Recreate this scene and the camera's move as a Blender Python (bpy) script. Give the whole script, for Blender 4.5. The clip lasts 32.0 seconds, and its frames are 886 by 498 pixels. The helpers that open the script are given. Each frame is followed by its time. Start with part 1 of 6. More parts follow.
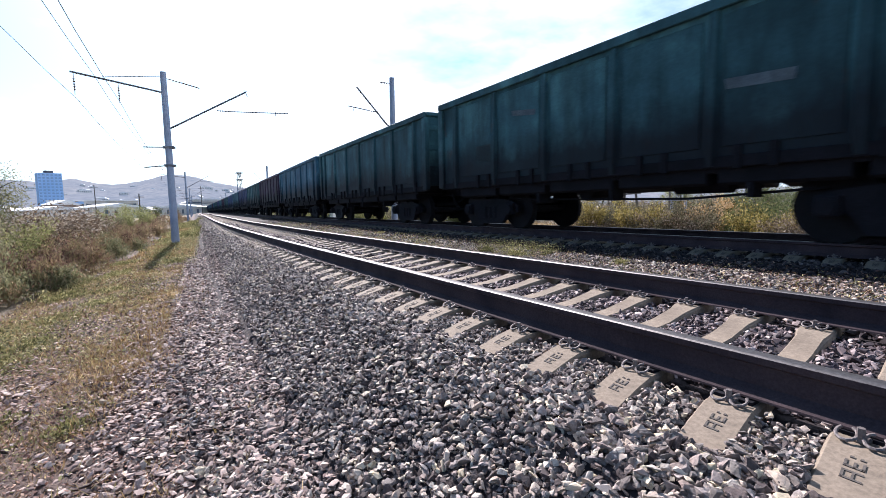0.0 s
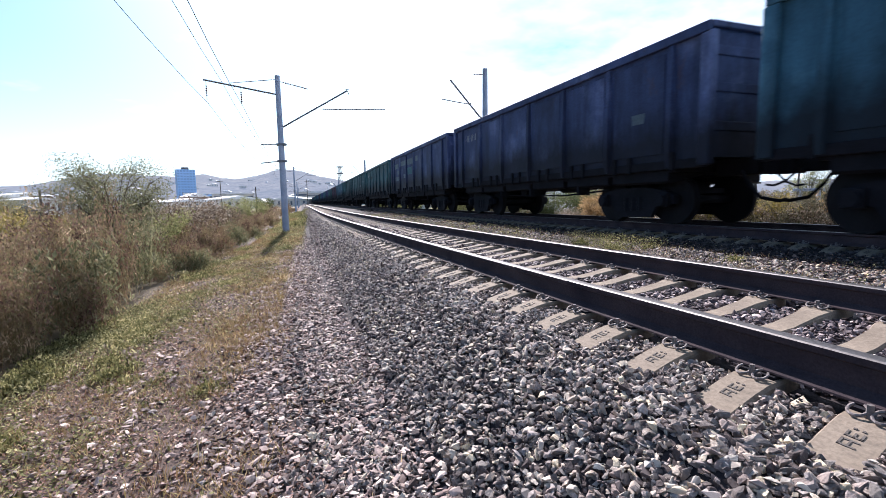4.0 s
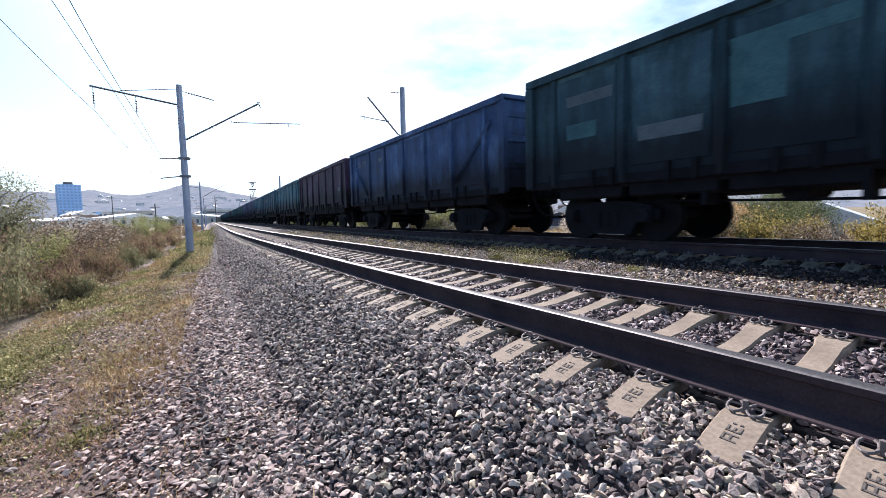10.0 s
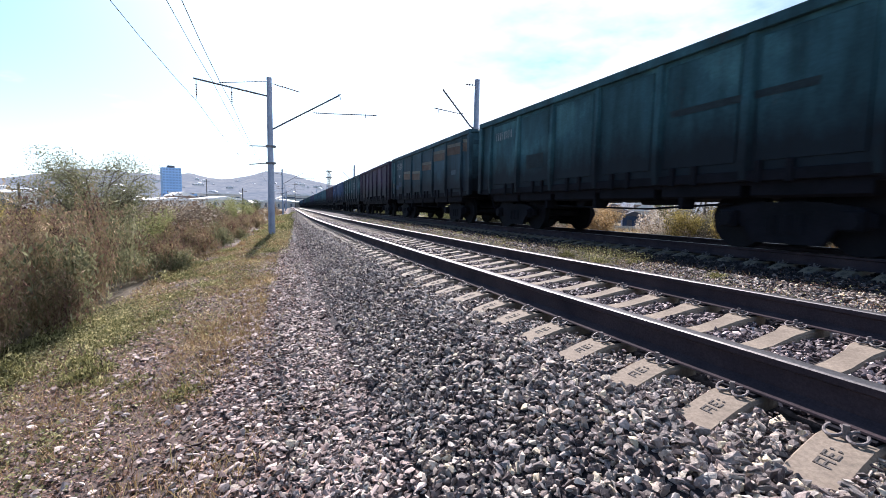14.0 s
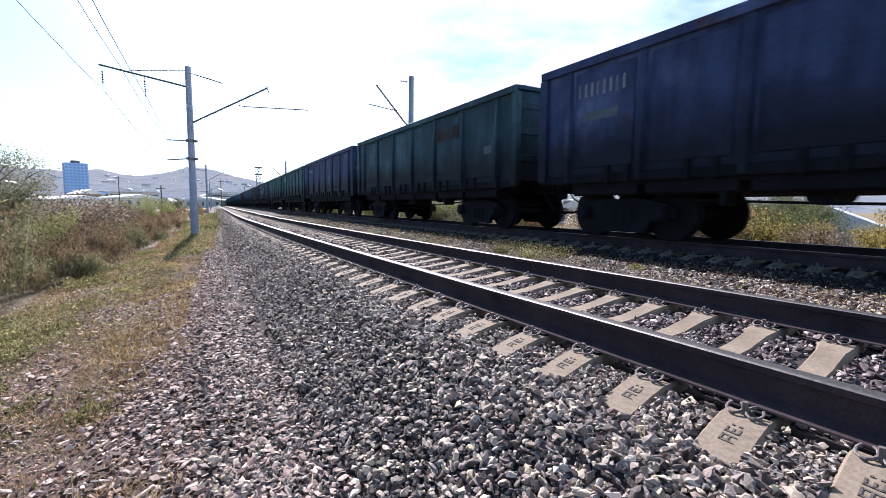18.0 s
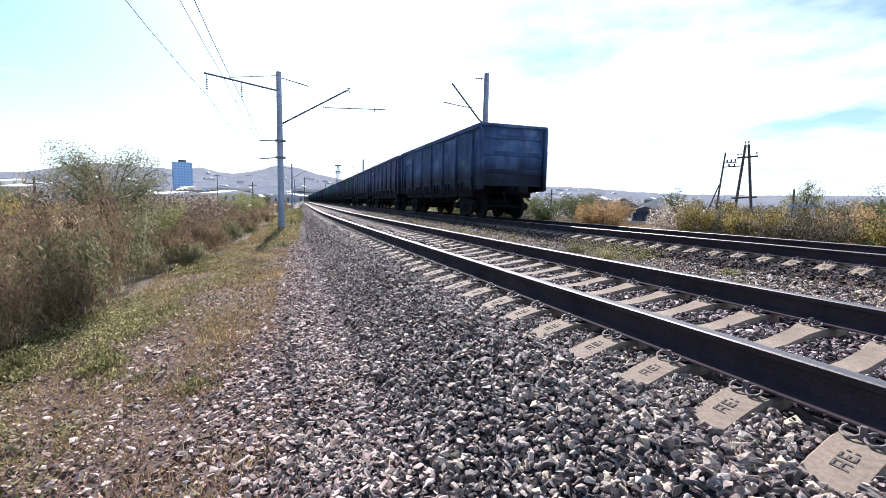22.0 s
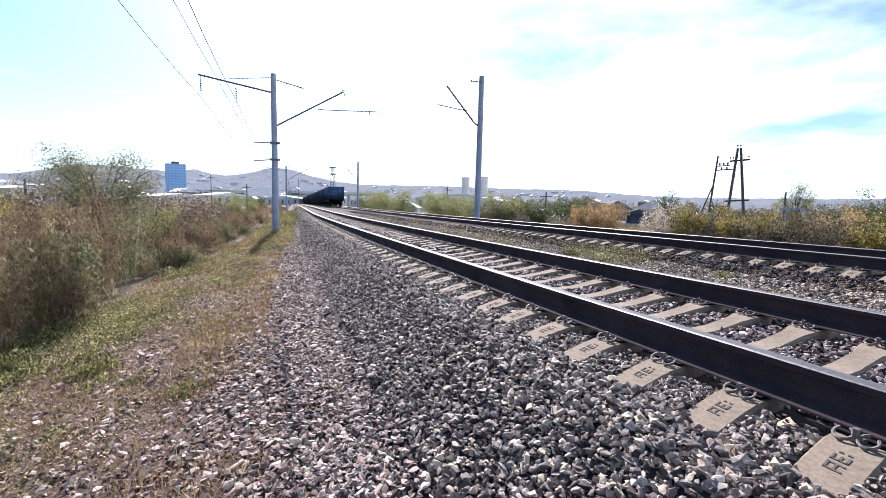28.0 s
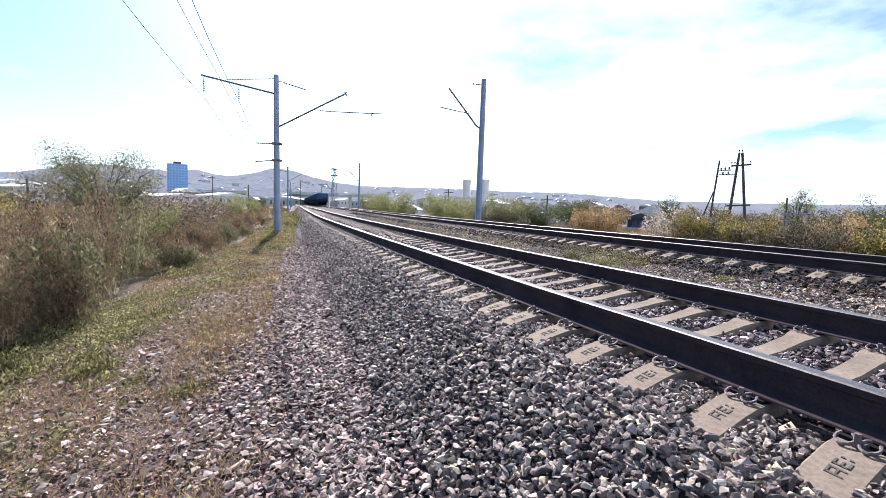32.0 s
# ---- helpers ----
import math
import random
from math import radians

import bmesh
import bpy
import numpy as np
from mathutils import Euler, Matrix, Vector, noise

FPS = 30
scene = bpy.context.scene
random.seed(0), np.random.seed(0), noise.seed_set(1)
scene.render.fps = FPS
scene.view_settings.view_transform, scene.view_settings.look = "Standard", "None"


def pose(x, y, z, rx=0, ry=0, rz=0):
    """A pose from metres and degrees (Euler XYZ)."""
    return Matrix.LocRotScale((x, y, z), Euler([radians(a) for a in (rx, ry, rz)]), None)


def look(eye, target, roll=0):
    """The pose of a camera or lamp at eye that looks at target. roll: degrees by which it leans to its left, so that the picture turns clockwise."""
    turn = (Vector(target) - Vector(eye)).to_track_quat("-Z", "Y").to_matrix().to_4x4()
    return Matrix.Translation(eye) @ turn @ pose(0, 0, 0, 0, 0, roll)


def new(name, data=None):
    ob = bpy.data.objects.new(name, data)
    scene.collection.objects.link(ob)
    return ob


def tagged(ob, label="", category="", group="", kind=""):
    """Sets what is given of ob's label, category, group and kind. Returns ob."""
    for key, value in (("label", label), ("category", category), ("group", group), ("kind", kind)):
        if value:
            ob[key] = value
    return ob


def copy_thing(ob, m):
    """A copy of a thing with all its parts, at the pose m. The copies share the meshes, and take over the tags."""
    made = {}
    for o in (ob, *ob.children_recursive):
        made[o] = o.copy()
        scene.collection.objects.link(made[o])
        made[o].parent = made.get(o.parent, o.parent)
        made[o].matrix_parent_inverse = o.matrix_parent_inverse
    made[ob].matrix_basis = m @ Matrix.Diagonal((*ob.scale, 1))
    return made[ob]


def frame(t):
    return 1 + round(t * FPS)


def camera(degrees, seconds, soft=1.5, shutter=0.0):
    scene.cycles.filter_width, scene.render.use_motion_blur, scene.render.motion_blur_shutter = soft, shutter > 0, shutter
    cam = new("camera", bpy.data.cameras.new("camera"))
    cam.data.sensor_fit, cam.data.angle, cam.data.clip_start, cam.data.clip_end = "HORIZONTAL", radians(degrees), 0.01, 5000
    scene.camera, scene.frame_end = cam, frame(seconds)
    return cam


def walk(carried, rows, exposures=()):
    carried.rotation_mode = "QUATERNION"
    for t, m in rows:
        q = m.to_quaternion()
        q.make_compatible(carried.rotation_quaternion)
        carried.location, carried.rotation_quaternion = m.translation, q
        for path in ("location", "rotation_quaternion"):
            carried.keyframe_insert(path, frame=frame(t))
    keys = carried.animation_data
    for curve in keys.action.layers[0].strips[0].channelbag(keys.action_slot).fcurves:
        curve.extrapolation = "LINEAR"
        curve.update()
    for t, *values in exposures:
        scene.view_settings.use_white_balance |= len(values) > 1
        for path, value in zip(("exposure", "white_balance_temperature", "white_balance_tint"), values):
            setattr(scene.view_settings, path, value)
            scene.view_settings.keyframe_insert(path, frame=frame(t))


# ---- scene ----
cam = camera(89.6, 32.0, soft=0.7, shutter=0.18)
PATH = [
    (0, (-2.888, 0.001, 0.638), (-1.826, 1.685, 0.449), -1.1),
    (0.5, (-2.890, -0.000, 0.649), (-1.827, 1.682, 0.445), -0.6),
    (1, (-2.891, 0.018, 0.640), (-1.847, 1.712, 0.437), -0.3),
    (1.5, (-2.894, 0.011, 0.636), (-1.882, 1.726, 0.452), -0.8),
    (2, (-2.905, 0.012, 0.638), (-1.998, 1.786, 0.454), -0.6),
    (2.5, (-2.934, -0.006, 0.637), (-2.184, 1.838, 0.439), -1.2),
    (3, (-2.944, -0.010, 0.635), (-2.230, 1.847, 0.430), -1.4),
    (3.5, (-2.946, -0.025, 0.633), (-2.242, 1.835, 0.423), -1.2),
    (5.5, (-2.937, 0.009, 0.652), (-2.184, 1.848, 0.423), 0.1),
    (6, (-2.923, 0.014, 0.642), (-2.088, 1.818, 0.425), 0.1),
    (6.5, (-2.909, 0.003, 0.642), (-1.968, 1.758, 0.462), 0.3),
    (7, (-2.898, -0.001, 0.652), (-1.836, 1.687, 0.506), -0.1),
    (7.5, (-2.892, -0.018, 0.644), (-1.831, 1.670, 0.489), -1.0),
    (8, (-2.892, -0.011, 0.639), (-1.824, 1.670, 0.456), -0.5),
    (8.5, (-2.899, -0.018, 0.643), (-1.841, 1.672, 0.485), -0.3),
    (9, (-2.891, -0.020, 0.642), (-1.839, 1.673, 0.478), -1.0),
    (9.5, (-2.890, -0.009, 0.643), (-1.850, 1.690, 0.474), -1.2),
    (10, (-2.888, -0.005, 0.645), (-1.865, 1.707, 0.492), -1.5),
    (10.5, (-2.909, -0.007, 0.644), (-2.016, 1.776, 0.492), -1.9),
    (11, (-2.926, -0.012, 0.647), (-2.122, 1.811, 0.472), -1.5),
    (11.5, (-2.924, -0.006, 0.647), (-2.156, 1.830, 0.452), -0.8),
    (12, (-2.934, -0.015, 0.648), (-2.171, 1.826, 0.477), 0.6),
    (12.5, (-2.942, -0.015, 0.645), (-2.166, 1.823, 0.494), 0.6),
    (13, (-2.939, -0.008, 0.643), (-2.162, 1.826, 0.471), 0.9),
    (13.5, (-2.942, -0.005, 0.643), (-2.168, 1.830, 0.467), 0.9),
    (14, (-2.943, -0.012, 0.638), (-2.183, 1.829, 0.456), 0.9),
    (14.5, (-2.930, -0.003, 0.639), (-2.049, 1.786, 0.495), 1.7),
    (15, (-2.911, 0.004, 0.638), (-1.944, 1.746, 0.471), 1.3),
    (15.5, (-2.903, 0.002, 0.643), (-1.917, 1.733, 0.458), 0.9),
    (17.5, (-2.893, 0.001, 0.643), (-1.856, 1.699, 0.442), 0.3),
    (18, (-2.897, -0.000, 0.644), (-1.889, 1.717, 0.453), 0.5),
    (18.5, (-2.914, 0.003, 0.635), (-1.971, 1.756, 0.436), 0.5),
    (19, (-2.911, 0.014, 0.644), (-2.031, 1.796, 0.416), -0.7),
    (19.5, (-2.921, -0.002, 0.646), (-2.163, 1.835, 0.424), -1.1),
    (20, (-2.947, -0.018, 0.651), (-2.277, 1.854, 0.434), 0.0),
    (20.5, (-2.952, -0.021, 0.646), (-2.290, 1.854, 0.430), 0.4),
    (21, (-2.952, -0.020, 0.649), (-2.289, 1.854, 0.424), 0.6),
    (21.5, (-2.953, -0.011, 0.644), (-2.264, 1.853, 0.420), 1.1),
    (22, (-2.942, 0.003, 0.644), (-2.218, 1.856, 0.437), 1.0),
    (22.5, (-2.950, -0.003, 0.644), (-2.229, 1.852, 0.449), 1.3),
    (23, (-2.956, -0.003, 0.644), (-2.242, 1.855, 0.441), 1.1),
    (23.5, (-2.952, -0.002, 0.649), (-2.242, 1.858, 0.460), 0.6),
    (24, (-2.953, -0.006, 0.648), (-2.240, 1.855, 0.479), -0.0),
    (24.5, (-2.941, -0.000, 0.652), (-2.210, 1.854, 0.485), -0.2),
    (25, (-2.945, 0.000, 0.648), (-2.214, 1.852, 0.461), -0.3),
    (25.5, (-2.952, -0.007, 0.646), (-2.234, 1.849, 0.445), 0.0),
    (27.5, (-2.945, 0.011, 0.647), (-2.203, 1.856, 0.428), 1.1),
    (28, (-2.945, 0.005, 0.646), (-2.199, 1.851, 0.450), 1.1),
    (28.5, (-2.953, 0.003, 0.645), (-2.215, 1.852, 0.454), 1.2),
    (29, (-2.961, -0.002, 0.646), (-2.250, 1.857, 0.450), 1.2),
    (29.5, (-2.959, -0.004, 0.647), (-2.238, 1.851, 0.451), 1.1),
    (30, (-2.962, -0.008, 0.648), (-2.255, 1.852, 0.445), 1.3),
    (30.5, (-2.960, -0.006, 0.641), (-2.230, 1.846, 0.445), 1.5),
    (31, (-2.953, 0.002, 0.645), (-2.209, 1.846, 0.434), 1.3),
    (31.5, (-2.953, 0.006, 0.647), (-2.210, 1.851, 0.434), 1.6),
    (32, (-2.957, 0.003, 0.644), (-2.214, 1.850, 0.458), 1.6),
]
walk(cam, [(t, look(eye, target, roll)) for t, eye, target, roll in PATH], exposures=[(0.0, 1.22, 5710.0, 14.0), (32.0, 1.22, 5710.0, 14.0)])

# ---- light: low autumn sun ahead, along the line, in a hazy bright sky ----
SUN_EL, SUN_AZ = radians(36.0), radians(5.0)
sun = new("sun", bpy.data.lights.new("sun", "SUN"))
sun.data.energy, sun.data.angle, sun.data.color = 5.6, radians(0.55), (1.0, 0.87, 0.75)
SUN_DIR = Vector((math.sin(SUN_AZ) * math.cos(SUN_EL), math.cos(SUN_AZ) * math.cos(SUN_EL), math.sin(SUN_EL)))
sun.matrix_world = look(SUN_DIR * 200, (0, 0, 0))


def make_world():
    w = bpy.data.worlds.new("sky")
    w.use_nodes = True
    nt = w.node_tree
    N, L = nt.nodes, nt.links
    N.clear()
    out, bg = N.new("ShaderNodeOutputWorld"), N.new("ShaderNodeBackground")
    sky = N.new("ShaderNodeTexSky")
    sky.sky_type, sky.sun_disc = "NISHITA", False
    sky.sun_elevation, sky.sun_rotation = SUN_EL, SUN_AZ
    sky.air_density, sky.dust_density, sky.ozone_density, sky.altitude = 1.0, 1.1, 2.4, 100
    # thin fair-weather clouds, drawn on a high flat layer
    co = N.new("ShaderNodeTexCoord")
    sep = N.new("ShaderNodeSeparateXYZ")
    L.new(co.outputs["Generated"], sep.inputs[0])
    zc = N.new("ShaderNodeMath"); zc.operation = "MAXIMUM"; zc.inputs[1].default_value = 0.03
    L.new(sep.outputs["Z"], zc.inputs[0])
    za = N.new("ShaderNodeMath"); za.operation = "ADD"; za.inputs[1].default_value = 0.12
    L.new(zc.outputs[0], za.inputs[0])
    dx = N.new("ShaderNodeMath"); dx.operation = "DIVIDE"
    dy = N.new("ShaderNodeMath"); dy.operation = "DIVIDE"
    L.new(sep.outputs["X"], dx.inputs[0]); L.new(za.outputs[0], dx.inputs[1])
    L.new(sep.outputs["Y"], dy.inputs[0]); L.new(za.outputs[0], dy.inputs[1])
    com = N.new("ShaderNodeCombineXYZ")
    L.new(dx.outputs[0], com.inputs[0]); L.new(dy.outputs[0], com.inputs[1])
    noi = N.new("ShaderNodeTexNoise")
    noi.inputs["Scale"].default_value, noi.inputs["Detail"].default_value, noi.inputs["Roughness"].default_value = 0.85, 7.0, 0.55
    L.new(com.outputs[0], noi.inputs["Vector"])
    rmp = N.new("ShaderNodeValToRGB")
    rmp.color_ramp.elements[0].position, rmp.color_ramp.elements[1].position = 0.44, 0.66
    # the bank thickens towards the east
    east = N.new("ShaderNodeMath"); east.operation = "MULTIPLY_ADD"
    east.inputs[1].default_value, east.inputs[2].default_value = 0.32, -0.04
    L.new(sep.outputs["X"], east.inputs[0])
    clear = N.new("ShaderNodeMapRange")
    clear.inputs["From Min"].default_value, clear.inputs["From Max"].default_value = 0.64, 0.95
    clear.inputs["To Min"].default_value, clear.inputs["To Max"].default_value = 0.0, -0.24
    L.new(sep.outputs["X"], clear.inputs["Value"])
    veil = N.new("ShaderNodeMath"); veil.operation = "ADD"
    L.new(east.outputs[0], veil.inputs[0]); L.new(clear.outputs[0], veil.inputs[1])
    bank = N.new("ShaderNodeMath"); bank.operation = "ADD"
    L.new(noi.outputs["Fac"], bank.inputs[0]); L.new(veil.outputs[0], bank.inputs[1])
    L.new(bank.outputs[0], rmp.inputs[0])
    mul = N.new("ShaderNodeMath"); mul.operation = "MULTIPLY"; mul.inputs[1].default_value = 0.85
    L.new(rmp.outputs["Color"], mul.inputs[0])
    mix = N.new("ShaderNodeMix"); mix.data_type = "RGBA"
    mix.inputs["B"].default_value = (12.0, 12.6, 13.2, 1)
    L.new(mul.outputs[0], mix.inputs["Factor"])
    tone = N.new("ShaderNodeMix"); tone.data_type, tone.blend_type = "RGBA", "MULTIPLY"
    tone.inputs["Factor"].default_value = 1.0
    tone.inputs["B"].default_value = (0.90, 1.08, 1.08, 1)
    L.new(sky.outputs[0], tone.inputs["A"])
    L.new(tone.outputs["Result"], mix.inputs["A"])
    # pale haze low over the horizon
    inv = N.new("ShaderNodeMath"); inv.operation = "SUBTRACT"; inv.inputs[0].default_value = 1.0
    L.new(zc.outputs[0], inv.inputs[1])
    pw = N.new("ShaderNodeMath"); pw.operation = "POWER"; pw.inputs[1].default_value = 11.0
    L.new(inv.outputs[0], pw.inputs[0])
    hz = N.new("ShaderNodeMix"); hz.data_type = "RGBA"
    hz.inputs["B"].default_value = (9.5, 10.8, 11.6, 1)
    L.new(pw.outputs[0], hz.inputs["Factor"])
    L.new(mix.outputs["Result"], hz.inputs["A"])
    bg.inputs["Strength"].default_value = 0.062
    L.new(hz.outputs["Result"], bg.inputs["Color"])
    L.new(bg.outputs[0], out.inputs[0])
    scene.world = w


make_world()

# ---- materials ----


def node(nt, kind, **inputs):
    n = nt.nodes.new(kind)
    for k, v in inputs.items():
        n.inputs[k.replace("_", " ")].default_value = v
    return n


def base_material(name, rough=0.8, metal=0.0, spec=0.4):
    m = bpy.data.materials.new(name)
    m.use_nodes = True
    nt = m.node_tree
    b = nt.nodes["Principled BSDF"]
    b.inputs["Roughness"].default_value, b.inputs["Metallic"].default_value = rough, metal
    b.inputs["Specular IOR Level"].default_value = spec
    return m, nt, b


def ramp(nt, stops, fac):
    r = nt.nodes.new("ShaderNodeValToRGB")
    el = r.color_ramp.elements
    while len(el) < len(stops):
        el.new(0.5)
    for e, (p, c) in zip(el, stops):
        e.position, e.color = p, (*c, 1)
    nt.links.new(fac, r.inputs[0])
    return r.outputs["Color"]


def mixed(nt, fac, a, b, mode="MIX"):
    m = nt.nodes.new("ShaderNodeMix")
    m.data_type, m.blend_type = "RGBA", mode
    for sock, v in (("A", a), ("B", b)):
        if isinstance(v, tuple):
            m.inputs[sock].default_value = (*v, 1)
        else:
            nt.links.new(v, m.inputs[sock])
    if isinstance(fac, float):
        m.inputs["Factor"].default_value = fac
    else:
        nt.links.new(fac, m.inputs["Factor"])
    return m.outputs["Result"]


def noise_out(nt, scale, detail=5.0, rough=0.55, vec=None, stretch=None):
    n = node(nt, "ShaderNodeTexNoise", Scale=scale, Detail=detail, Roughness=rough)
    co = nt.nodes.new("ShaderNodeTexCoord")
    src = vec or co.outputs["Object"]
    if stretch:
        mp = nt.nodes.new("ShaderNodeMapping")
        mp.inputs["Scale"].default_value = stretch
        nt.links.new(src, mp.inputs["Vector"])
        src = mp.outputs[0]
    nt.links.new(src, n.inputs["Vector"])
    return n.outputs["Fac"]


def bump(nt, b, height, strength=0.4, dist=0.02):
    n = node(nt, "ShaderNodeBump", Strength=strength, Distance=dist)
    nt.links.new(height, n.inputs["Height"])
    nt.links.new(n.outputs[0], b.inputs["Normal"])


def two_scale(name, dark, light, big=1.5, small=30.0, rough=0.85, metal=0.0, bump_s=0.3, bump_d=0.01, spec=0.4, stretch=None):
    """A surface with broad stains and fine grain between two tones."""
    m, nt, b = base_material(name, rough, metal, spec)
    f1, f2 = noise_out(nt, big, 5, 0.6, stretch=stretch), noise_out(nt, small, 4, 0.6)
    mid = tuple((p + q) / 2 for p, q in zip(dark, light))
    c = ramp(nt, [(0.3, dark), (0.5, mid), (0.72, light)], f1)
    g = ramp(nt, [(0.3, (0.72, 0.72, 0.72)), (0.7, (1.2, 1.2, 1.2))], f2)
    nt.links.new(mixed(nt, 1.0, c, g, "MULTIPLY"), b.inputs["Base Color"])
    bump(nt, b, f2, bump_s, bump_d)
    return m


def island_material(name, stops, rough=0.85, spec=0.3, grain=40.0, translucent=0.0, patch=0.0, scale=0.55, own=1.0, single=False, rough_stone=False):
    """For heaps of loose pieces: each piece takes its own tone; patch shifts the tones over the ground in broad drifts."""
    m, nt, b = base_material(name, rough, 0, spec)
    geo = nt.nodes.new("ShaderNodeNewGeometry")
    fac = nt.nodes.new("ShaderNodeObjectInfo").outputs["Random"] if single else geo.outputs["Random Per Island"]
    if own < 1:
        mo = node(nt, "ShaderNodeMath"); mo.operation = "MULTIPLY_ADD"
        mo.inputs[1].default_value, mo.inputs[2].default_value = own, (1 - own) / 2
        nt.links.new(fac, mo.inputs[0])
        fac = mo.outputs[0]
    if patch:
        n = noise_out(nt, scale, 4, 0.6)
        sc = node(nt, "ShaderNodeMath"); sc.operation = "MULTIPLY_ADD"
        sc.inputs[1].default_value, sc.inputs[2].default_value = patch * 2.4, -patch * 1.2
        nt.links.new(n, sc.inputs[0])
        ad = nt.nodes.new("ShaderNodeMath"); ad.operation = "ADD"; ad.use_clamp = True
        nt.links.new(fac, ad.inputs[0]); nt.links.new(sc.outputs[0], ad.inputs[1])
        fac = ad.outputs[0]
    c = ramp(nt, stops, fac)
    g = ramp(nt, [(0.3, (0.75, 0.75, 0.75)), (0.7, (1.2, 1.2, 1.2))], noise_out(nt, grain, 3, 0.6))
    c = mixed(nt, 1.0, c, g, "MULTIPLY")
    nt.links.new(c, b.inputs["Base Color"])
    if rough_stone:
        bump(nt, b, noise_out(nt, 45.0, 5, 0.7), 0.9, 0.012)
    if translucent:
        tr = nt.nodes.new("ShaderNodeBsdfTranslucent")
        nt.links.new(c, tr.inputs["Color"])
        ms = nt.nodes.new("ShaderNodeMixShader")
        ms.inputs[0].default_value = translucent
        nt.links.new(b.outputs[0], ms.inputs[1]); nt.links.new(tr.outputs[0], ms.inputs[2])
        nt.links.new(ms.outputs[0], nt.nodes["Material Output"].inputs["Surface"])
    return m


STONE_TONES = [(0.0, (0.041, 0.032, 0.033)), (0.18, (0.093, 0.073, 0.071)), (0.34, (0.154, 0.140, 0.132)), (0.48, (0.235, 0.182, 0.162)), (0.62, (0.283, 0.252, 0.243)), (0.76, (0.381, 0.310, 0.254)), (0.9, (0.443, 0.399, 0.352)), (1.0, (0.556, 0.468, 0.334))]
STONE = island_material("ballast_stone", STONE_TONES, 0.8, 0.25, 60, patch=0.15, rough_stone=True)
STONE_LOOSE = island_material("loose_stone", STONE_TONES, 0.75, 0.3, 60, single=True)
STONE_DARK = island_material("oily_ballast_stone", [(0.0, (0.032, 0.024, 0.029)), (0.3, (0.069, 0.050, 0.054)), (0.65, (0.139, 0.106, 0.111)), (0.88, (0.300, 0.240, 0.239)), (1.0, (0.549, 0.456, 0.419))], 0.7, 0.35, 60, patch=0.15)
# far ballast, dark with coal dust; the train's shade is in its tone too
STONE_COAL_SHADE = island_material("coal_dusted_ballast", [(0.0, (0.012, 0.011, 0.013)), (0.5, (0.040, 0.035, 0.038)), (0.85, (0.085, 0.072, 0.072)), (1.0, (0.20, 0.17, 0.16))], 0.85, 0.15, 60, patch=0.15)
GRAVEL = island_material("path_gravel", [(0.0, (0.038, 0.027, 0.025)), (0.4, (0.222, 0.164, 0.150)), (0.8, (0.413, 0.329, 0.295)), (1.0, (0.607, 0.505, 0.446))], 0.85, 0.2, 70, patch=0.15)
DRY_GRASS = island_material("dry_grass", [(0.0, (0.072, 0.041, 0.025)), (0.35, (0.297, 0.189, 0.099)), (0.6, (0.336, 0.242, 0.114)), (0.8, (0.217, 0.204, 0.082)), (1.0, (0.672, 0.521, 0.298))], 0.8, 0.2, 30, 0.3, patch=0.6, scale=1.3)
GREEN_HERB = island_material("green_herb", [(0.0, (0.036, 0.036, 0.015)), (0.45, (0.161, 0.159, 0.064)), (0.8, (0.284, 0.272, 0.121)), (1.0, (0.589, 0.531, 0.278))], 0.8, 0.15, 30, 0.35, patch=0.5, scale=1.4)
LITTER = island_material("leaf_litter", [(0.0, (0.033, 0.016, 0.013)), (0.45, (0.195, 0.099, 0.078)), (0.8, (0.318, 0.186, 0.136)), (1.0, (0.592, 0.411, 0.295))], 0.75, 0.3, 30, 0.2, patch=0.4, scale=1.6)
WEED = island_material("tall_weed", [(0.0, (0.032, 0.019, 0.016)), (0.25, (0.145, 0.088, 0.067)), (0.42, (0.251, 0.159, 0.113)), (0.55, (0.177, 0.153, 0.080)), (0.72, (0.267, 0.222, 0.118)), (0.88, (0.342, 0.237, 0.144)), (1.0, (0.657, 0.507, 0.349))], 0.8, 0.2, 20, 0.3, patch=0.95, scale=1.5, own=0.55)


def leaf_stops(a, b, c):
    return [(0.0, a), (0.55, b), (1.0, c)]


LEAF_OLIVE = island_material("olive_leaves", leaf_stops((0.083, 0.086, 0.045), (0.176, 0.176, 0.093), (0.322, 0.311, 0.181)), 0.75, 0.2, 20, 0.35)
LEAF_YELLOW = island_material("yellow_leaves", leaf_stops((0.091, 0.076, 0.019), (0.294, 0.236, 0.060), (0.568, 0.470, 0.189)), 0.75, 0.2, 20, 0.35)
LEAF_ORANGE = island_material("orange_leaves", leaf_stops((0.199, 0.124, 0.051), (0.414, 0.278, 0.124), (0.537, 0.414, 0.255)), 0.75, 0.2, 20, 0.4)
LEAF_GREEN = island_material("green_leaves", leaf_stops((0.038, 0.051, 0.021), (0.090, 0.116, 0.043), (0.188, 0.190, 0.085)), 0.75, 0.2, 20, 0.4)
LEAF_BROWN = island_material("brown_leaves", leaf_stops((0.072, 0.049, 0.032), (0.173, 0.127, 0.083), (0.433, 0.376, 0.303)), 0.7, 0.3, 20, 0.35)
LEAF_DARK = island_material("dull_dark_leaves", leaf_stops((0.045, 0.042, 0.026), (0.115, 0.108, 0.062), (0.27, 0.245, 0.16)), 0.75, 0.2, 20, 0.35)
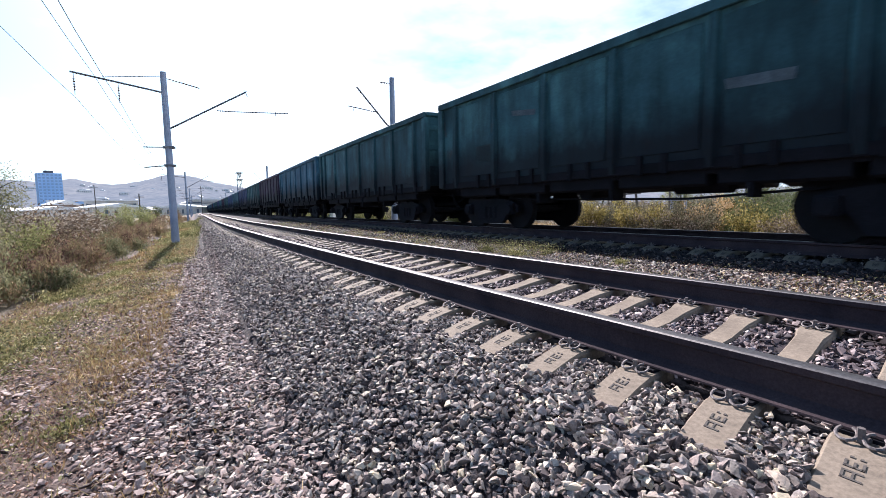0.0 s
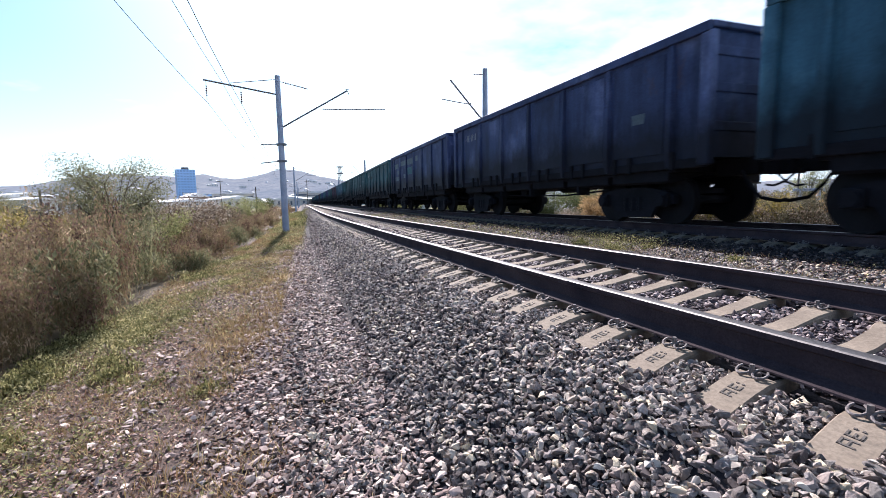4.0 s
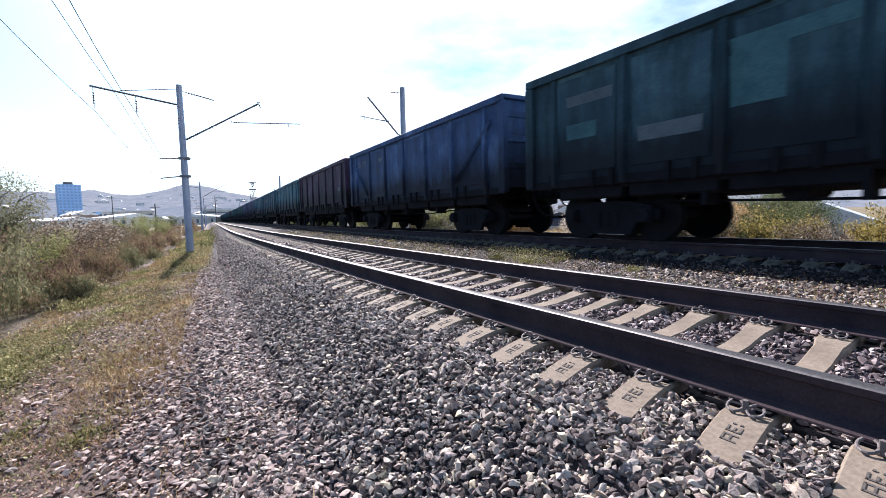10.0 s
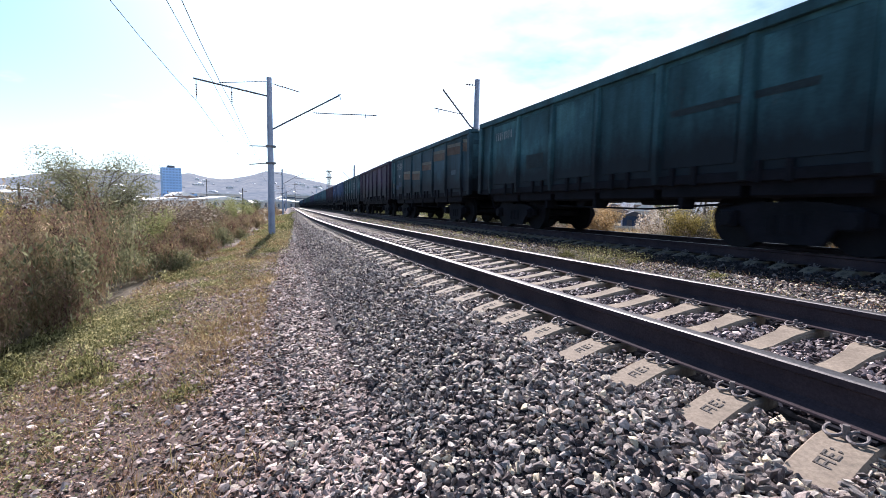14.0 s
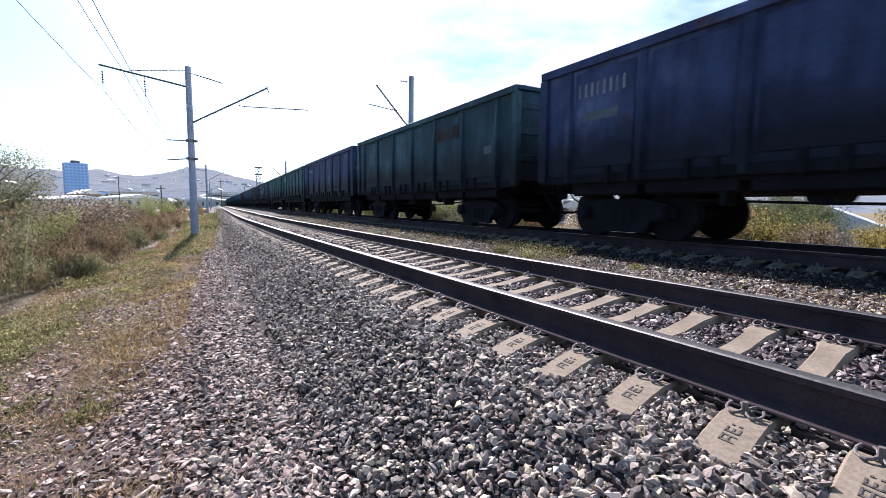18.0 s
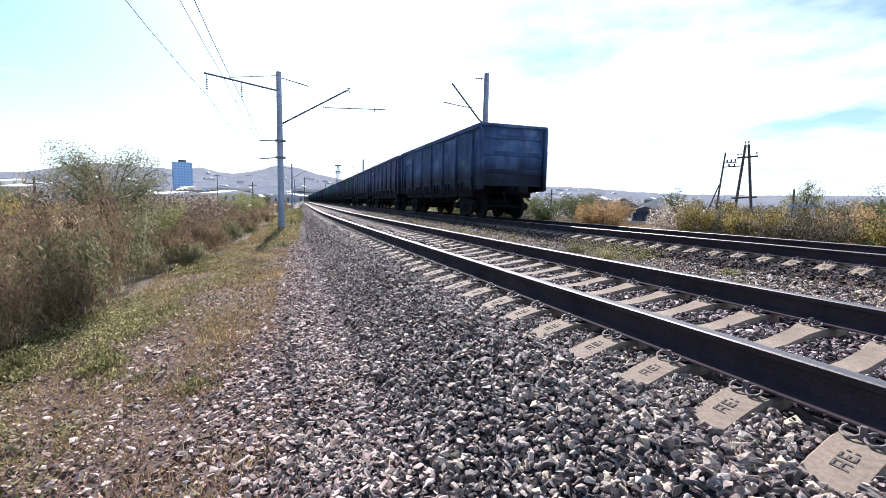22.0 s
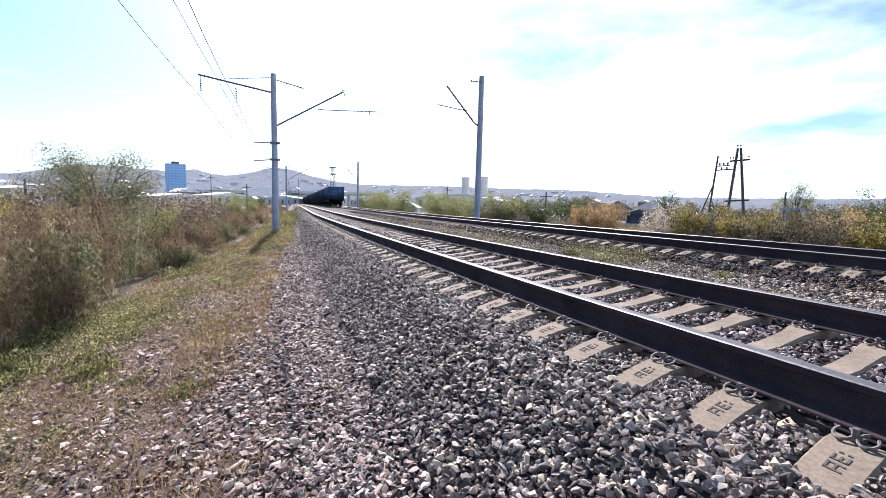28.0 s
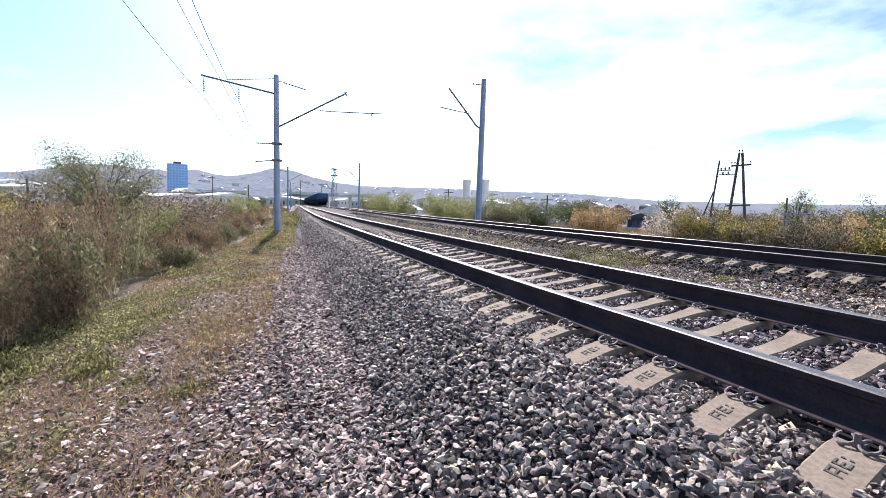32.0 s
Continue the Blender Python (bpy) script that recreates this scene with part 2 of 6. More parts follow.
LEAF_SEED = island_material("seed_tufts", leaf_stops((0.20, 0.14, 0.085), (0.46, 0.39, 0.30), (0.82, 0.77, 0.69)), 0.75, 0.2, 20, 0.35)
LEAF_LIME = island_material("lime_leaves", leaf_stops((0.111, 0.126, 0.048), (0.255, 0.269, 0.104), (0.425, 0.403, 0.200)), 0.75, 0.2, 20, 0.4)
BARK = two_scale("bark", (0.06, 0.045, 0.032), (0.14, 0.11, 0.085), 4, 30)
CONCRETE = two_scale("sleeper_concrete", (0.140, 0.112, 0.085), (0.227, 0.184, 0.141), 3.0, 60, 0.9, bump_s=0.35, bump_d=0.004)
# far sleepers: tone set between lit concrete and the train's shade
CONCRETE_FAR = two_scale("far_sleeper_concrete", (0.119, 0.096, 0.071), (0.241, 0.196, 0.142), 3.0, 60, 0.9, bump_s=0.35, bump_d=0.004)
POLE_CONCRETE = two_scale("pole_concrete", (0.220, 0.261, 0.345), (0.343, 0.399, 0.509), 1.2, 35, 0.9, bump_s=0.2, bump_d=0.004)
RAIL_RUST = two_scale("rail_rust", (0.026, 0.020, 0.026), (0.064, 0.046, 0.050), 3.0, 90, 0.9, 0.0, 0.25, 0.003, 0.15)
RAIL_TOP = two_scale("rail_polished", (0.139, 0.130, 0.129), (0.177, 0.167, 0.167), 2.0, 60, 0.5, 1.0, 0.05, 0.002, stretch=(1, 0.05, 1))
CLIP = two_scale("clip_steel", (0.10, 0.085, 0.085), (0.21, 0.185, 0.18), 20, 90, 0.6, 0.3, 0.2, 0.002)
GROOVE = two_scale("cast_mark", (0.05, 0.045, 0.04), (0.12, 0.10, 0.09), 20, 90)
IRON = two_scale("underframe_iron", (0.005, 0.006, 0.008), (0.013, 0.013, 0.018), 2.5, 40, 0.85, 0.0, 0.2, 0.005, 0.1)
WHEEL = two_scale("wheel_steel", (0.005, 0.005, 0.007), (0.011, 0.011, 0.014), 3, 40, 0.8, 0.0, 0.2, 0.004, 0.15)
WHITE_PAINT = two_scale("faded_white_paint", (0.234, 0.248, 0.265), (0.405, 0.420, 0.428), 6, 50)
STEEL = two_scale("galvanised_steel", (0.10, 0.105, 0.12), (0.2, 0.205, 0.22), 5, 40, 0.55, 0.7)
PORCELAIN = two_scale("insulator_porcelain", (0.10, 0.06, 0.05), (0.2, 0.12, 0.1), 5, 40, 0.3)
WOOD_POLE = two_scale("weathered_pole_wood", (0.055, 0.05, 0.048), (0.14, 0.125, 0.11), 2, 40, 0.9, stretch=(1, 1, 0.1))
WIRE = two_scale("wire_copper", (0.06, 0.06, 0.065), (0.12, 0.11, 0.11), 5, 40, 0.5, 0.7)


def wagon_paint(name, dark, light):
    """Old wagon paint: streaked down the sides, with rust blooms and chalky scuffs."""
    m, nt, b = base_material(name, 0.7, 0.0, 0.15)
    info = nt.nodes.new("ShaderNodeObjectInfo")
    co = nt.nodes.new("ShaderNodeTexCoord")
    off = nt.nodes.new("ShaderNodeVectorMath"); off.operation = "ADD"
    sc = nt.nodes.new("ShaderNodeVectorMath"); sc.operation = "SCALE"
    sc.inputs[0].default_value = (31, 57, 11)
    nt.links.new(info.outputs["Random"], sc.inputs["Scale"])
    nt.links.new(co.outputs["Object"], off.inputs[0]); nt.links.new(sc.outputs[0], off.inputs[1])
    v = off.outputs[0]
    broad = noise_out(nt, 0.6, 5, 0.6, v)
    streak = noise_out(nt, 2.2, 5, 0.65, v, (1, 1, 0.16))
    fine = noise_out(nt, 26, 4, 0.6, v)
    c = ramp(nt, [(0.36, tuple(0.7 * v for v in dark)), (0.52, dark), (0.66, light)], broad)
    c = mixed(nt, 1.0, c, ramp(nt, [(0.3, (0.5, 0.5, 0.5)), (0.65, (1.2, 1.2, 1.2))], streak), "MULTIPLY")
    rust = ramp(nt, [(0.62, (0, 0, 0)), (0.72, (0.75, 0.75, 0.75))], noise_out(nt, 1.3, 7, 0.7, v, (1, 1, 0.5)))
    c = mixed(nt, rust, c, (0.075, 0.042, 0.03))
    c = mixed(nt, 1.0, c, ramp(nt, [(0.3, (0.8, 0.8, 0.8)), (0.7, (1.15, 1.15, 1.15))], fine), "MULTIPLY")
    # coal grime and low shade put into the lower boards' colour, ragged upper edge
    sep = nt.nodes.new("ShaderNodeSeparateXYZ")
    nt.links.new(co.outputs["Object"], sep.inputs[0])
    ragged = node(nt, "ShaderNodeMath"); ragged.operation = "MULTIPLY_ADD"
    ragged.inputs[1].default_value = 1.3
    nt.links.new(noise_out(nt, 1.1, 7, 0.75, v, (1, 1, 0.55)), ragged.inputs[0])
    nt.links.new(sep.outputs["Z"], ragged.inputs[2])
    grime_shade = node(nt, "ShaderNodeMapRange")
    grime_shade.inputs["From Min"].default_value, grime_shade.inputs["From Max"].default_value = 2.25, 3.0
    grime_shade.inputs["To Min"].default_value, grime_shade.inputs["To Max"].default_value = 0.9, 0.0
    nt.links.new(ragged.outputs[0], grime_shade.inputs["Value"])
    c = mixed(nt, grime_shade.outputs[0], c, (0.007, 0.008, 0.012))
    nt.links.new(c, b.inputs["Base Color"])
    bump(nt, b, fine, 0.15, 0.004)
    return m


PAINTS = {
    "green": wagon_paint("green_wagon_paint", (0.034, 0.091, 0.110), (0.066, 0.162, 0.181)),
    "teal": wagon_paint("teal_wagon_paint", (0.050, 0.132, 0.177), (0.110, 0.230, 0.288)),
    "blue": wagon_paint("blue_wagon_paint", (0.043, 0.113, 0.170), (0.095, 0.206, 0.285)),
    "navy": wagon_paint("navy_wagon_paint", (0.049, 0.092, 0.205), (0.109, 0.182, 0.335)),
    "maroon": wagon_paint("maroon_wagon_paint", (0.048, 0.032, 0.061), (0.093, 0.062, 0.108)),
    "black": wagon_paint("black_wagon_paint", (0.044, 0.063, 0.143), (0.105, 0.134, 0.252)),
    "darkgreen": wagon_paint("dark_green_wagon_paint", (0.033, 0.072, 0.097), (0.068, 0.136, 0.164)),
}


def ground_material():
    """Earth sheet: grey-brown ballast bed near the rails, tan path and dry grass beside, mottled fields beyond."""
    m, nt, b = base_material("ground_earth", 0.95, 0, 0.2)
    at = nt.nodes.new("ShaderNodeAttribute")
    at.attribute_name = "across"
    f1, f2, f3 = noise_out(nt, 0.5, 6, 0.65), noise_out(nt, 14, 5, 0.65), noise_out(nt, 0.02, 5, 0.6)
    bed = ramp(nt, [(0.3, (0.016, 0.013, 0.015)), (0.7, (0.060, 0.050, 0.052))], f2)
    path = ramp(nt, [(0.3, (0.06, 0.043, 0.038)), (0.5, (0.115, 0.084, 0.072)), (0.7, (0.10, 0.082, 0.06))], f1)
    path = mixed(nt, 1.0, path, ramp(nt, [(0.3, (0.6, 0.6, 0.6)), (0.7, (1.3, 1.3, 1.3))], f2), "MULTIPLY")
    field = ramp(nt, [(0.3, (0.09, 0.10, 0.045)), (0.5, (0.19, 0.15, 0.08)), (0.7, (0.25, 0.2, 0.11))], f3)
    field = mixed(nt, 0.35, field, path)
    def step(lo, hi):
        mr = node(nt, "ShaderNodeMapRange")
        mr.inputs["From Min"].default_value, mr.inputs["From Max"].default_value = lo, hi
        nt.links.new(at.outputs["Fac"], mr.inputs["Value"])
        return mr.outputs[0]
    c = mixed(nt, step(-6.5, -5.1), field, path)
    c = mixed(nt, step(-3.6, -2.65), c, bed)
    # far bed: coal-dark, with the train's shade in its colour
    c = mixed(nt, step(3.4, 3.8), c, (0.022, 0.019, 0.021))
    c = mixed(nt, step(7.4, 8.2), c, path)
    c = mixed(nt, step(11.0, 14.0), c, field)
    nt.links.new(c, b.inputs["Base Color"])
    bump(nt, b, f2, 0.7, 0.03)
    return m


GROUND = ground_material()

# ---- helpers of this scene ----


def part(name, bm, material, parent=None, label=""):
    """Links a bmesh as one mesh object, under a thing or a part."""
    me = bpy.data.meshes.new(name)
    bm.to_mesh(me)
    bm.free()
    for mt in material if isinstance(material, (list, tuple)) else [material]:
        me.materials.append(mt)
    ob = new(name, me)
    ob.parent = parent
    if label:
        tagged(ob, label)
    return ob


def shared(name, like, parent, m):
    """Another object on the same mesh."""
    ob = new(name, like.data)
    ob.parent = parent
    ob.matrix_basis = m
    return ob


def soup(name, verts, tris, materials, mat_index=None, smooth=False):
    """A mesh object from arrays of corners and triangles."""
    me = bpy.data.meshes.new(name)
    v, f = np.asarray(verts, np.float32), np.asarray(tris, np.int32)
    me.vertices.add(len(v)); me.vertices.foreach_set("co", v.ravel())
    me.loops.add(f.size); me.loops.foreach_set("vertex_index", f.ravel())
    me.polygons.add(len(f))
    me.polygons.foreach_set("loop_start", np.arange(0, f.size, f.shape[1], dtype=np.int32))
    me.polygons.foreach_set("loop_total", np.full(len(f), f.shape[1], np.int32))
    for mt in materials if isinstance(materials, (list, tuple)) else [materials]:
        me.materials.append(mt)
    if mat_index is not None:
        me.polygons.foreach_set("material_index", np.asarray(mat_index, np.int32))
    me.polygons.foreach_set("use_smooth", np.full(len(f), smooth))
    me.update(calc_edges=True)
    me.validate()
    return new(name, me)


def box(bm, x0, x1, y0, y1, z0, z1, bevel=0.0):
    r = bmesh.ops.create_cube(bm, size=1)
    for v in r["verts"]:
        v.co = Vector(((x0 + x1) / 2 + v.co.x * (x1 - x0), (y0 + y1) / 2 + v.co.y * (y1 - y0), (z0 + z1) / 2 + v.co.z * (z1 - z0)))
    if bevel:
        es = list({e for v in r["verts"] for e in v.link_edges})
        bmesh.ops.bevel(bm, geom=es, offset=bevel, segments=1, affect="EDGES")
    return bm


def tube(bm, pts, r, sides=6, r2=None):
    """A round bar along a polyline."""
    pts = [Vector(p) for p in pts]
    rings = []
    for i, p in enumerate(pts):
        d = (pts[min(i + 1, len(pts) - 1)] - pts[max(i - 1, 0)]).normalized()
        a = d.cross(Vector((0, 0, 1)) if abs(d.z) < 0.9 else Vector((1, 0, 0))).normalized()
        b = d.cross(a)
        rr = r if r2 is None else r + (r2 - r) * i / (len(pts) - 1)
        rings.append([bm.verts.new(p + rr * (a * math.cos(2 * math.pi * k / sides) + b * math.sin(2 * math.pi * k / sides))) for k in range(sides)])
    for q, s in zip(rings, rings[1:]):
        for k in range(sides):
            bm.faces.new((q[k], q[(k + 1) % sides], s[(k + 1) % sides], s[k]))
    bm.faces.new(rings[0][::-1]); bm.faces.new(rings[-1])
    return bm


def disc(bm, x, y, z, r, half, axis="X", sides=28):
    m = pose(x, y, z, 0, 90, 0) if axis == "X" else pose(x, y, z)
    bmesh.ops.create_cone(bm, cap_ends=True, segments=sides, radius1=r, radius2=r, depth=2 * half, matrix=m)
    return bm


def prism(bm, outline, y0, y1):
    """An outline of (x, z) swept along y."""
    a = [bm.verts.new((x, y0, z)) for x, z in outline]
    b = [bm.verts.new((x, y1, z)) for x, z in outline]
    n = len(a)
    for k in range(n):
        bm.faces.new((a[k], a[(k + 1) % n], b[(k + 1) % n], b[k]))
    bm.faces.new(a[::-1]); bm.faces.new(b)
    return bm


# ---- the line: straight, then a wide curve to the right, then straight again ----
CURVE_FROM, CURVE_TO, RADIUS = 0.0, 33.0, 556.0
TURN = (CURVE_TO - CURVE_FROM) / RADIUS
SPACING, LIFT = 5.35, 0.07


def line(s):
    """Centre of the near track at s metres: x, y, heading to the right."""
    if s <= CURVE_FROM:
        return 0.0, s, 0.0
    if s <= CURVE_TO:
        a = (s - CURVE_FROM) / RADIUS
        return RADIUS * (1 - math.cos(a)), CURVE_FROM + RADIUS * math.sin(a), a
    d = s - CURVE_TO
    return RADIUS * (1 - math.cos(TURN)) + d * math.sin(TURN), CURVE_FROM + RADIUS * math.sin(TURN) + d * math.cos(TURN), TURN


def at_line(s, u, z=0.0):
    x, y, a = line(s)
    return Vector((x + u * math.cos(a), y - u * math.sin(a), z))


def line_arrays(s, u):
    """The same for arrays."""
    a = np.clip((s - CURVE_FROM) / RADIUS, 0, TURN)
    d = np.maximum(s - CURVE_TO, 0)
    x = RADIUS * (1 - np.cos(a)) + d * np.sin(TURN)
    y = np.where(s < CURVE_FROM, s, CURVE_FROM + RADIUS * np.sin(a) + d * np.cos(TURN))
    return x + u * np.cos(a), y - u * np.sin(a)


PROFILE_U = np.array([-4000, -400, -60, -16, -7.4, -5.16, -4.23, -3.02, -2.33, -1.56, -1.38, 1.4, 1.9, 2.9, 3.5, 3.95, 6.75, 7.25, 8.5, 11, 16, 60, 400, 4000], float)
PROFILE_Z = np.array([-9, -4.0, -2.45, -1.75, -1.36, -1.01, -0.90, -0.85, -0.78, -0.29, -0.258, -0.265, -0.30, -0.35, -0.29, -0.19, -0.19, -0.25, -0.85, -1.3, -1.7, -2.4, -4.0, -9.0], float)


def draw_in(u, s):
    """How far the path and its bank draw in towards the rails on the way."""
    return 0.045 * np.clip(s - 5.0, 0, 20) * np.clip((-1.45 - u) / 0.8, 0, 1)


def ground_z(u, s=0.0):
    return np.interp(u - draw_in(u, s), PROFILE_U, PROFILE_Z)


def ground_h(u, x, y):
    """Height of the ground with its low swells beside the ballast."""
    rough = np.clip((np.abs(u - 2.2) - 5.0) / 3, 0, 1) * (np.abs(u) < 60)
    return ground_z(u, y) + rough * (0.06 * np.sin(x * 0.9 + 1.3 * np.sin(y * 0.31)) * np.sin(y * 0.47 + 0.8) + 0.02 * np.sin(x * 3.1 + y * 1.7))


def make_ground():
    us = np.unique(np.concatenate([PROFILE_U, np.arange(-8, 12, 0.35), np.linspace(-40, -8, 14), np.linspace(12, 40, 12), np.linspace(-400, -60, 6), np.linspace(60, 400, 6), [-1500, 1500]]))
    ss = np.concatenate([np.array([-3000, -800, -200, -60, -25]), np.arange(-10, 34, 0.6), np.arange(34, 160, 4.0), np.array([170, 200, 250, 320, 400, 520, 700, 1000, 1600, 2600, 4200])])
    S, U = np.meshgrid(ss, us, indexing="ij")
    X, Y = line_arrays(S, U)
    Z = ground_h(U, X, Y)
    n, m = S.shape
    idx = np.arange(n * m).reshape(n, m)
    f = np.stack([idx[:-1, :-1], idx[:-1, 1:], idx[1:, 1:], idx[1:, :-1]], -1).reshape(-1, 4)
    ob = soup("ground", np.stack([X, Y, Z], -1).reshape(-1, 3), f, GROUND, smooth=True)
    ob.data.attributes.new("across", "FLOAT", "POINT").data.foreach_set("value", (U - draw_in(U, S)).ravel().astype(np.float32))
    tagged(ob, "earth, ballast bed and dry fields beside the railway", "ground", kind="structure")


make_ground()


def rail_outline():
    h = [(-0.070, -0.18), (-0.068, -0.172), (-0.03, -0.153), (-0.009, -0.138), (-0.009, -0.05), (-0.036, -0.038), (-0.0375, -0.009), (-0.031, -0.0025), (-0.012, 0.0)]
    return h + [(-x, z) for x, z in reversed(h)]


def make_rail(u, lift, label):
    ss = np.concatenate([np.arange(-40, CURVE_FROM, 8.0), np.arange(CURVE_FROM, CURVE_TO, 3.0), np.array([CURVE_TO, 300, 500, 900])])
    pr = rail_outline()
    n = len(pr)
    V = []
    for s in ss:
        V += [tuple(at_line(float(s), u + x, z + lift)) for x, z in pr]
    F, mi = [], []
    top = {6, 7, 8, 9, 10}
    for i in range(len(ss) - 1):
        for k in range(n):
            k2 = (k + 1) % n
            F.append((i * n + k, i * n + k2, (i + 1) * n + k2, (i + 1) * n + k))
            mi.append(1 if k in top else 0)
    ob = soup("rail", V, F, [RAIL_RUST, RAIL_TOP], mi)
    tagged(ob, label, "rail", "rails", kind="structure")


for u, lift in ((-0.8, 0.0), (0.8, 0.0), (SPACING - 0.8, LIFT), (SPACING + 0.8, LIFT)):
    make_rail(u, lift, "rusty steel rail with a bright worn running surface")

# ---- sleepers with their rail clips ----
PITCH = 0.4265
SLEEPER_PHASE = 0.87
SKEW = 0.13                       # the sleepers lie aslant under the rails


def aslant(x):
    return (x + 1.1) * SKEW


def sleeper_mesh():
    """Prestressed concrete sleeper: high rail seats, a dipped middle, ends that fall away; narrower on top than below."""
    prof = [(-1.27, -0.258), (-1.22, -0.246), (-1.05, -0.21), (-0.95, -0.195), (-0.62, -0.197), (-0.50, -0.212), (-0.2, -0.242), (0.2, -0.242), (0.50, -0.212), (0.62, -0.197), (0.95, -0.195), (1.05, -0.21), (1.22, -0.246), (1.27, -0.258)]
    bm = bmesh.new()
    rows = []
    for x, z in prof:
        w = 0.084 if abs(x) > 0.5 else 0.066
        rows.append([bm.verts.new((x, y + aslant(x), zz)) for y, zz in ((-0.12, -0.40), (-w - 0.012, z - 0.014), (-w, z), (w, z), (w + 0.012, z - 0.014), (0.12, -0.40))])
    for a, b in zip(rows, rows[1:]):
        for k in range(5):
            bm.faces.new((a[k], a[k + 1], b[k + 1], b[k]))
        bm.faces.new((a[5], a[0], b[0], b[5]))
    bm.faces.new(rows[0]); bm.faces.new(rows[-1][::-1])
    bmesh.ops.recalc_face_normals(bm, faces=bm.faces)
    return bm


def clip_bm():
    """Bent spring clip that holds the rail foot, with its shoulder block and bolt."""
    bm = bmesh.new()
    for side in (-1, 1):
        ring = [(-0.054 + 0.030 * math.cos(a), side * (0.038 - 0.029 * math.sin(a)), 0.026 + 0.014 * math.cos(a)) for a in [0.3 + 5.2 * k / 10 for k in range(11)]]
        tube(bm, ring, 0.0062, 6)
    box(bm, -0.055, -0.015, -0.022, 0.022, 0.0, 0.02, 0.005)
    disc(bm, -0.055, 0, 0.035, 0.012, 0.025, "Z", 6)
    return bm



def make_sleepers():
    proto = part("sleeper", sleeper_mesh(), CONCRETE)
    tagged(proto, "weathered pale concrete sleeper bedded in ballast", "sleeper", "sleepers")
    clips = []
    for x, rz in ((-0.875, 0), (-0.725, 180), (0.725, 0), (0.875, 180)):
        if clips:
            c = shared("rail_clip", clips[0], proto, pose(x, aslant(x), -0.197, 0, 0, rz))
        else:
            c = part("rail_clip", clip_bm(), CLIP, proto, "bent steel spring clip")
            c.matrix_basis = pose(x, aslant(x), -0.197, 0, 0, rz)
        clips.append(c)
    pads = None
    for x in (-0.8, 0.8):
        if pads is None:
            bm = bmesh.new()
            box(bm, -0.09, 0.09, -0.08, 0.08, -0.198, -0.181)
            pads = part("rail_pad", bm, IRON, proto)
            pads.matrix_basis = pose(x, aslant(x), 0)
        else:
            shared("rail_pad", pads, proto, pose(x, aslant(x), 0))
    # cast strokes on the outer end: two signs and a dot, read along the sleeper
    def seat(x):
        return -0.21 + (x + 1.05) * 0.212
    first_sign = ((0.0, 0.0, 0.008, 0.052), (0.036, 0.0, 0.008, 0.052), (0.0, 0.046, 0.044, 0.008), (0.008, 0.02, 0.028, 0.007))
    second_sign = ((0.0, 0.0, 0.008, 0.052), (0.0, 0.0, 0.036, 0.008), (0.0, 0.022, 0.03, 0.008), (0.0, 0.046, 0.036, 0.008))
    for x_at, strokes in ((-1.145, first_sign), (-1.085, second_sign), (-1.034, ((0.0, 0.034, 0.009, 0.010), (0.0, 0.008, 0.009, 0.010)))):
        bm = bmesh.new()
        for dx, dy, wx, wy in strokes:
            r = bmesh.ops.create_cube(bm, size=1)
            for v in r["verts"]:
                x = x_at + dx + (v.co.x + 0.5) * wx
                v.co = Vector((x, aslant(x) - 0.026 + dy + (v.co.y + 0.5) * wy, seat(x) + 0.001 + v.co.z * 0.004))
        part("cast_mark", bm, GROOVE, proto, "dark cast strokes on the concrete")
    first = True
    for track_u, lift, n0, n1 in ((0.0, 0.0, -13, 84), (SPACING, LIFT, -12, 74)):
        for k in range(n0, n1):
            s = SLEEPER_PHASE + k * PITCH
            p = at_line(s, track_u, lift + random.uniform(-0.006, 0.004))
            m = Matrix.Translation(p) @ pose(random.uniform(-0.015, 0.015), 0, 0, random.uniform(-0.5, 0.5), 0, -math.degrees(line(s)[2]) + random.uniform(-1.0, 1.0))
            if first:
                proto.matrix_basis = m
                first = False
            elif s < 13 and track_u == 0.0 or s < 8:
                made = copy_thing(proto, m)
            else:
                ob = tagged(shared("sleeper", proto, None, m), proto["label"], "sleeper", "sleepers")
                made = ob
                if s < 24:
                    for c in clips[:1] + clips[2:3]:
                        shared("rail_clip", c, ob, c.matrix_basis.copy())
            if track_u > 0:
                made.material_slots[0].link = "OBJECT"
                made.material_slots[0].material = CONCRETE_FAR
                tagged(made, "concrete sleeper under the far rails", "sleeper", "sleepers")
    # the rest of the line, out of reach
    V, F = [], []
    b = np.array([(-1.27, -0.1, -0.235), (1.27, -0.1, -0.235), (1.27, 0.1, -0.235), (-1.27, 0.1, -0.235), (-1.35, -0.13, -0.38), (1.35, -0.13, -0.38), (1.35, 0.13, -0.38), (-1.35, 0.13, -0.38)])
    q = np.array([(0, 1, 2, 3), (0, 4, 5, 1), (1, 5, 6, 2), (2, 6, 7, 3), (3, 7, 4, 0)])
    for track_u, lift, n0 in ((0.0, 0.0, 84), (SPACING, LIFT, 74)):
        for k in range(n0, 420):
            s = SLEEPER_PHASE + k * PITCH
            x, y = line_arrays(s + b[:, 1] + aslant(b[:, 0]), track_u + b[:, 0])
            F.append(q + 8 * len(V))
            V.append(np.stack([x, y, b[:, 2] + lift], -1))
    far = soup("far_sleepers", np.concatenate(V), np.concatenate(F), CONCRETE)
    tagged(far, "long row of distant concrete sleepers in ballast", "sleepers", kind="stuff")


make_sleepers()

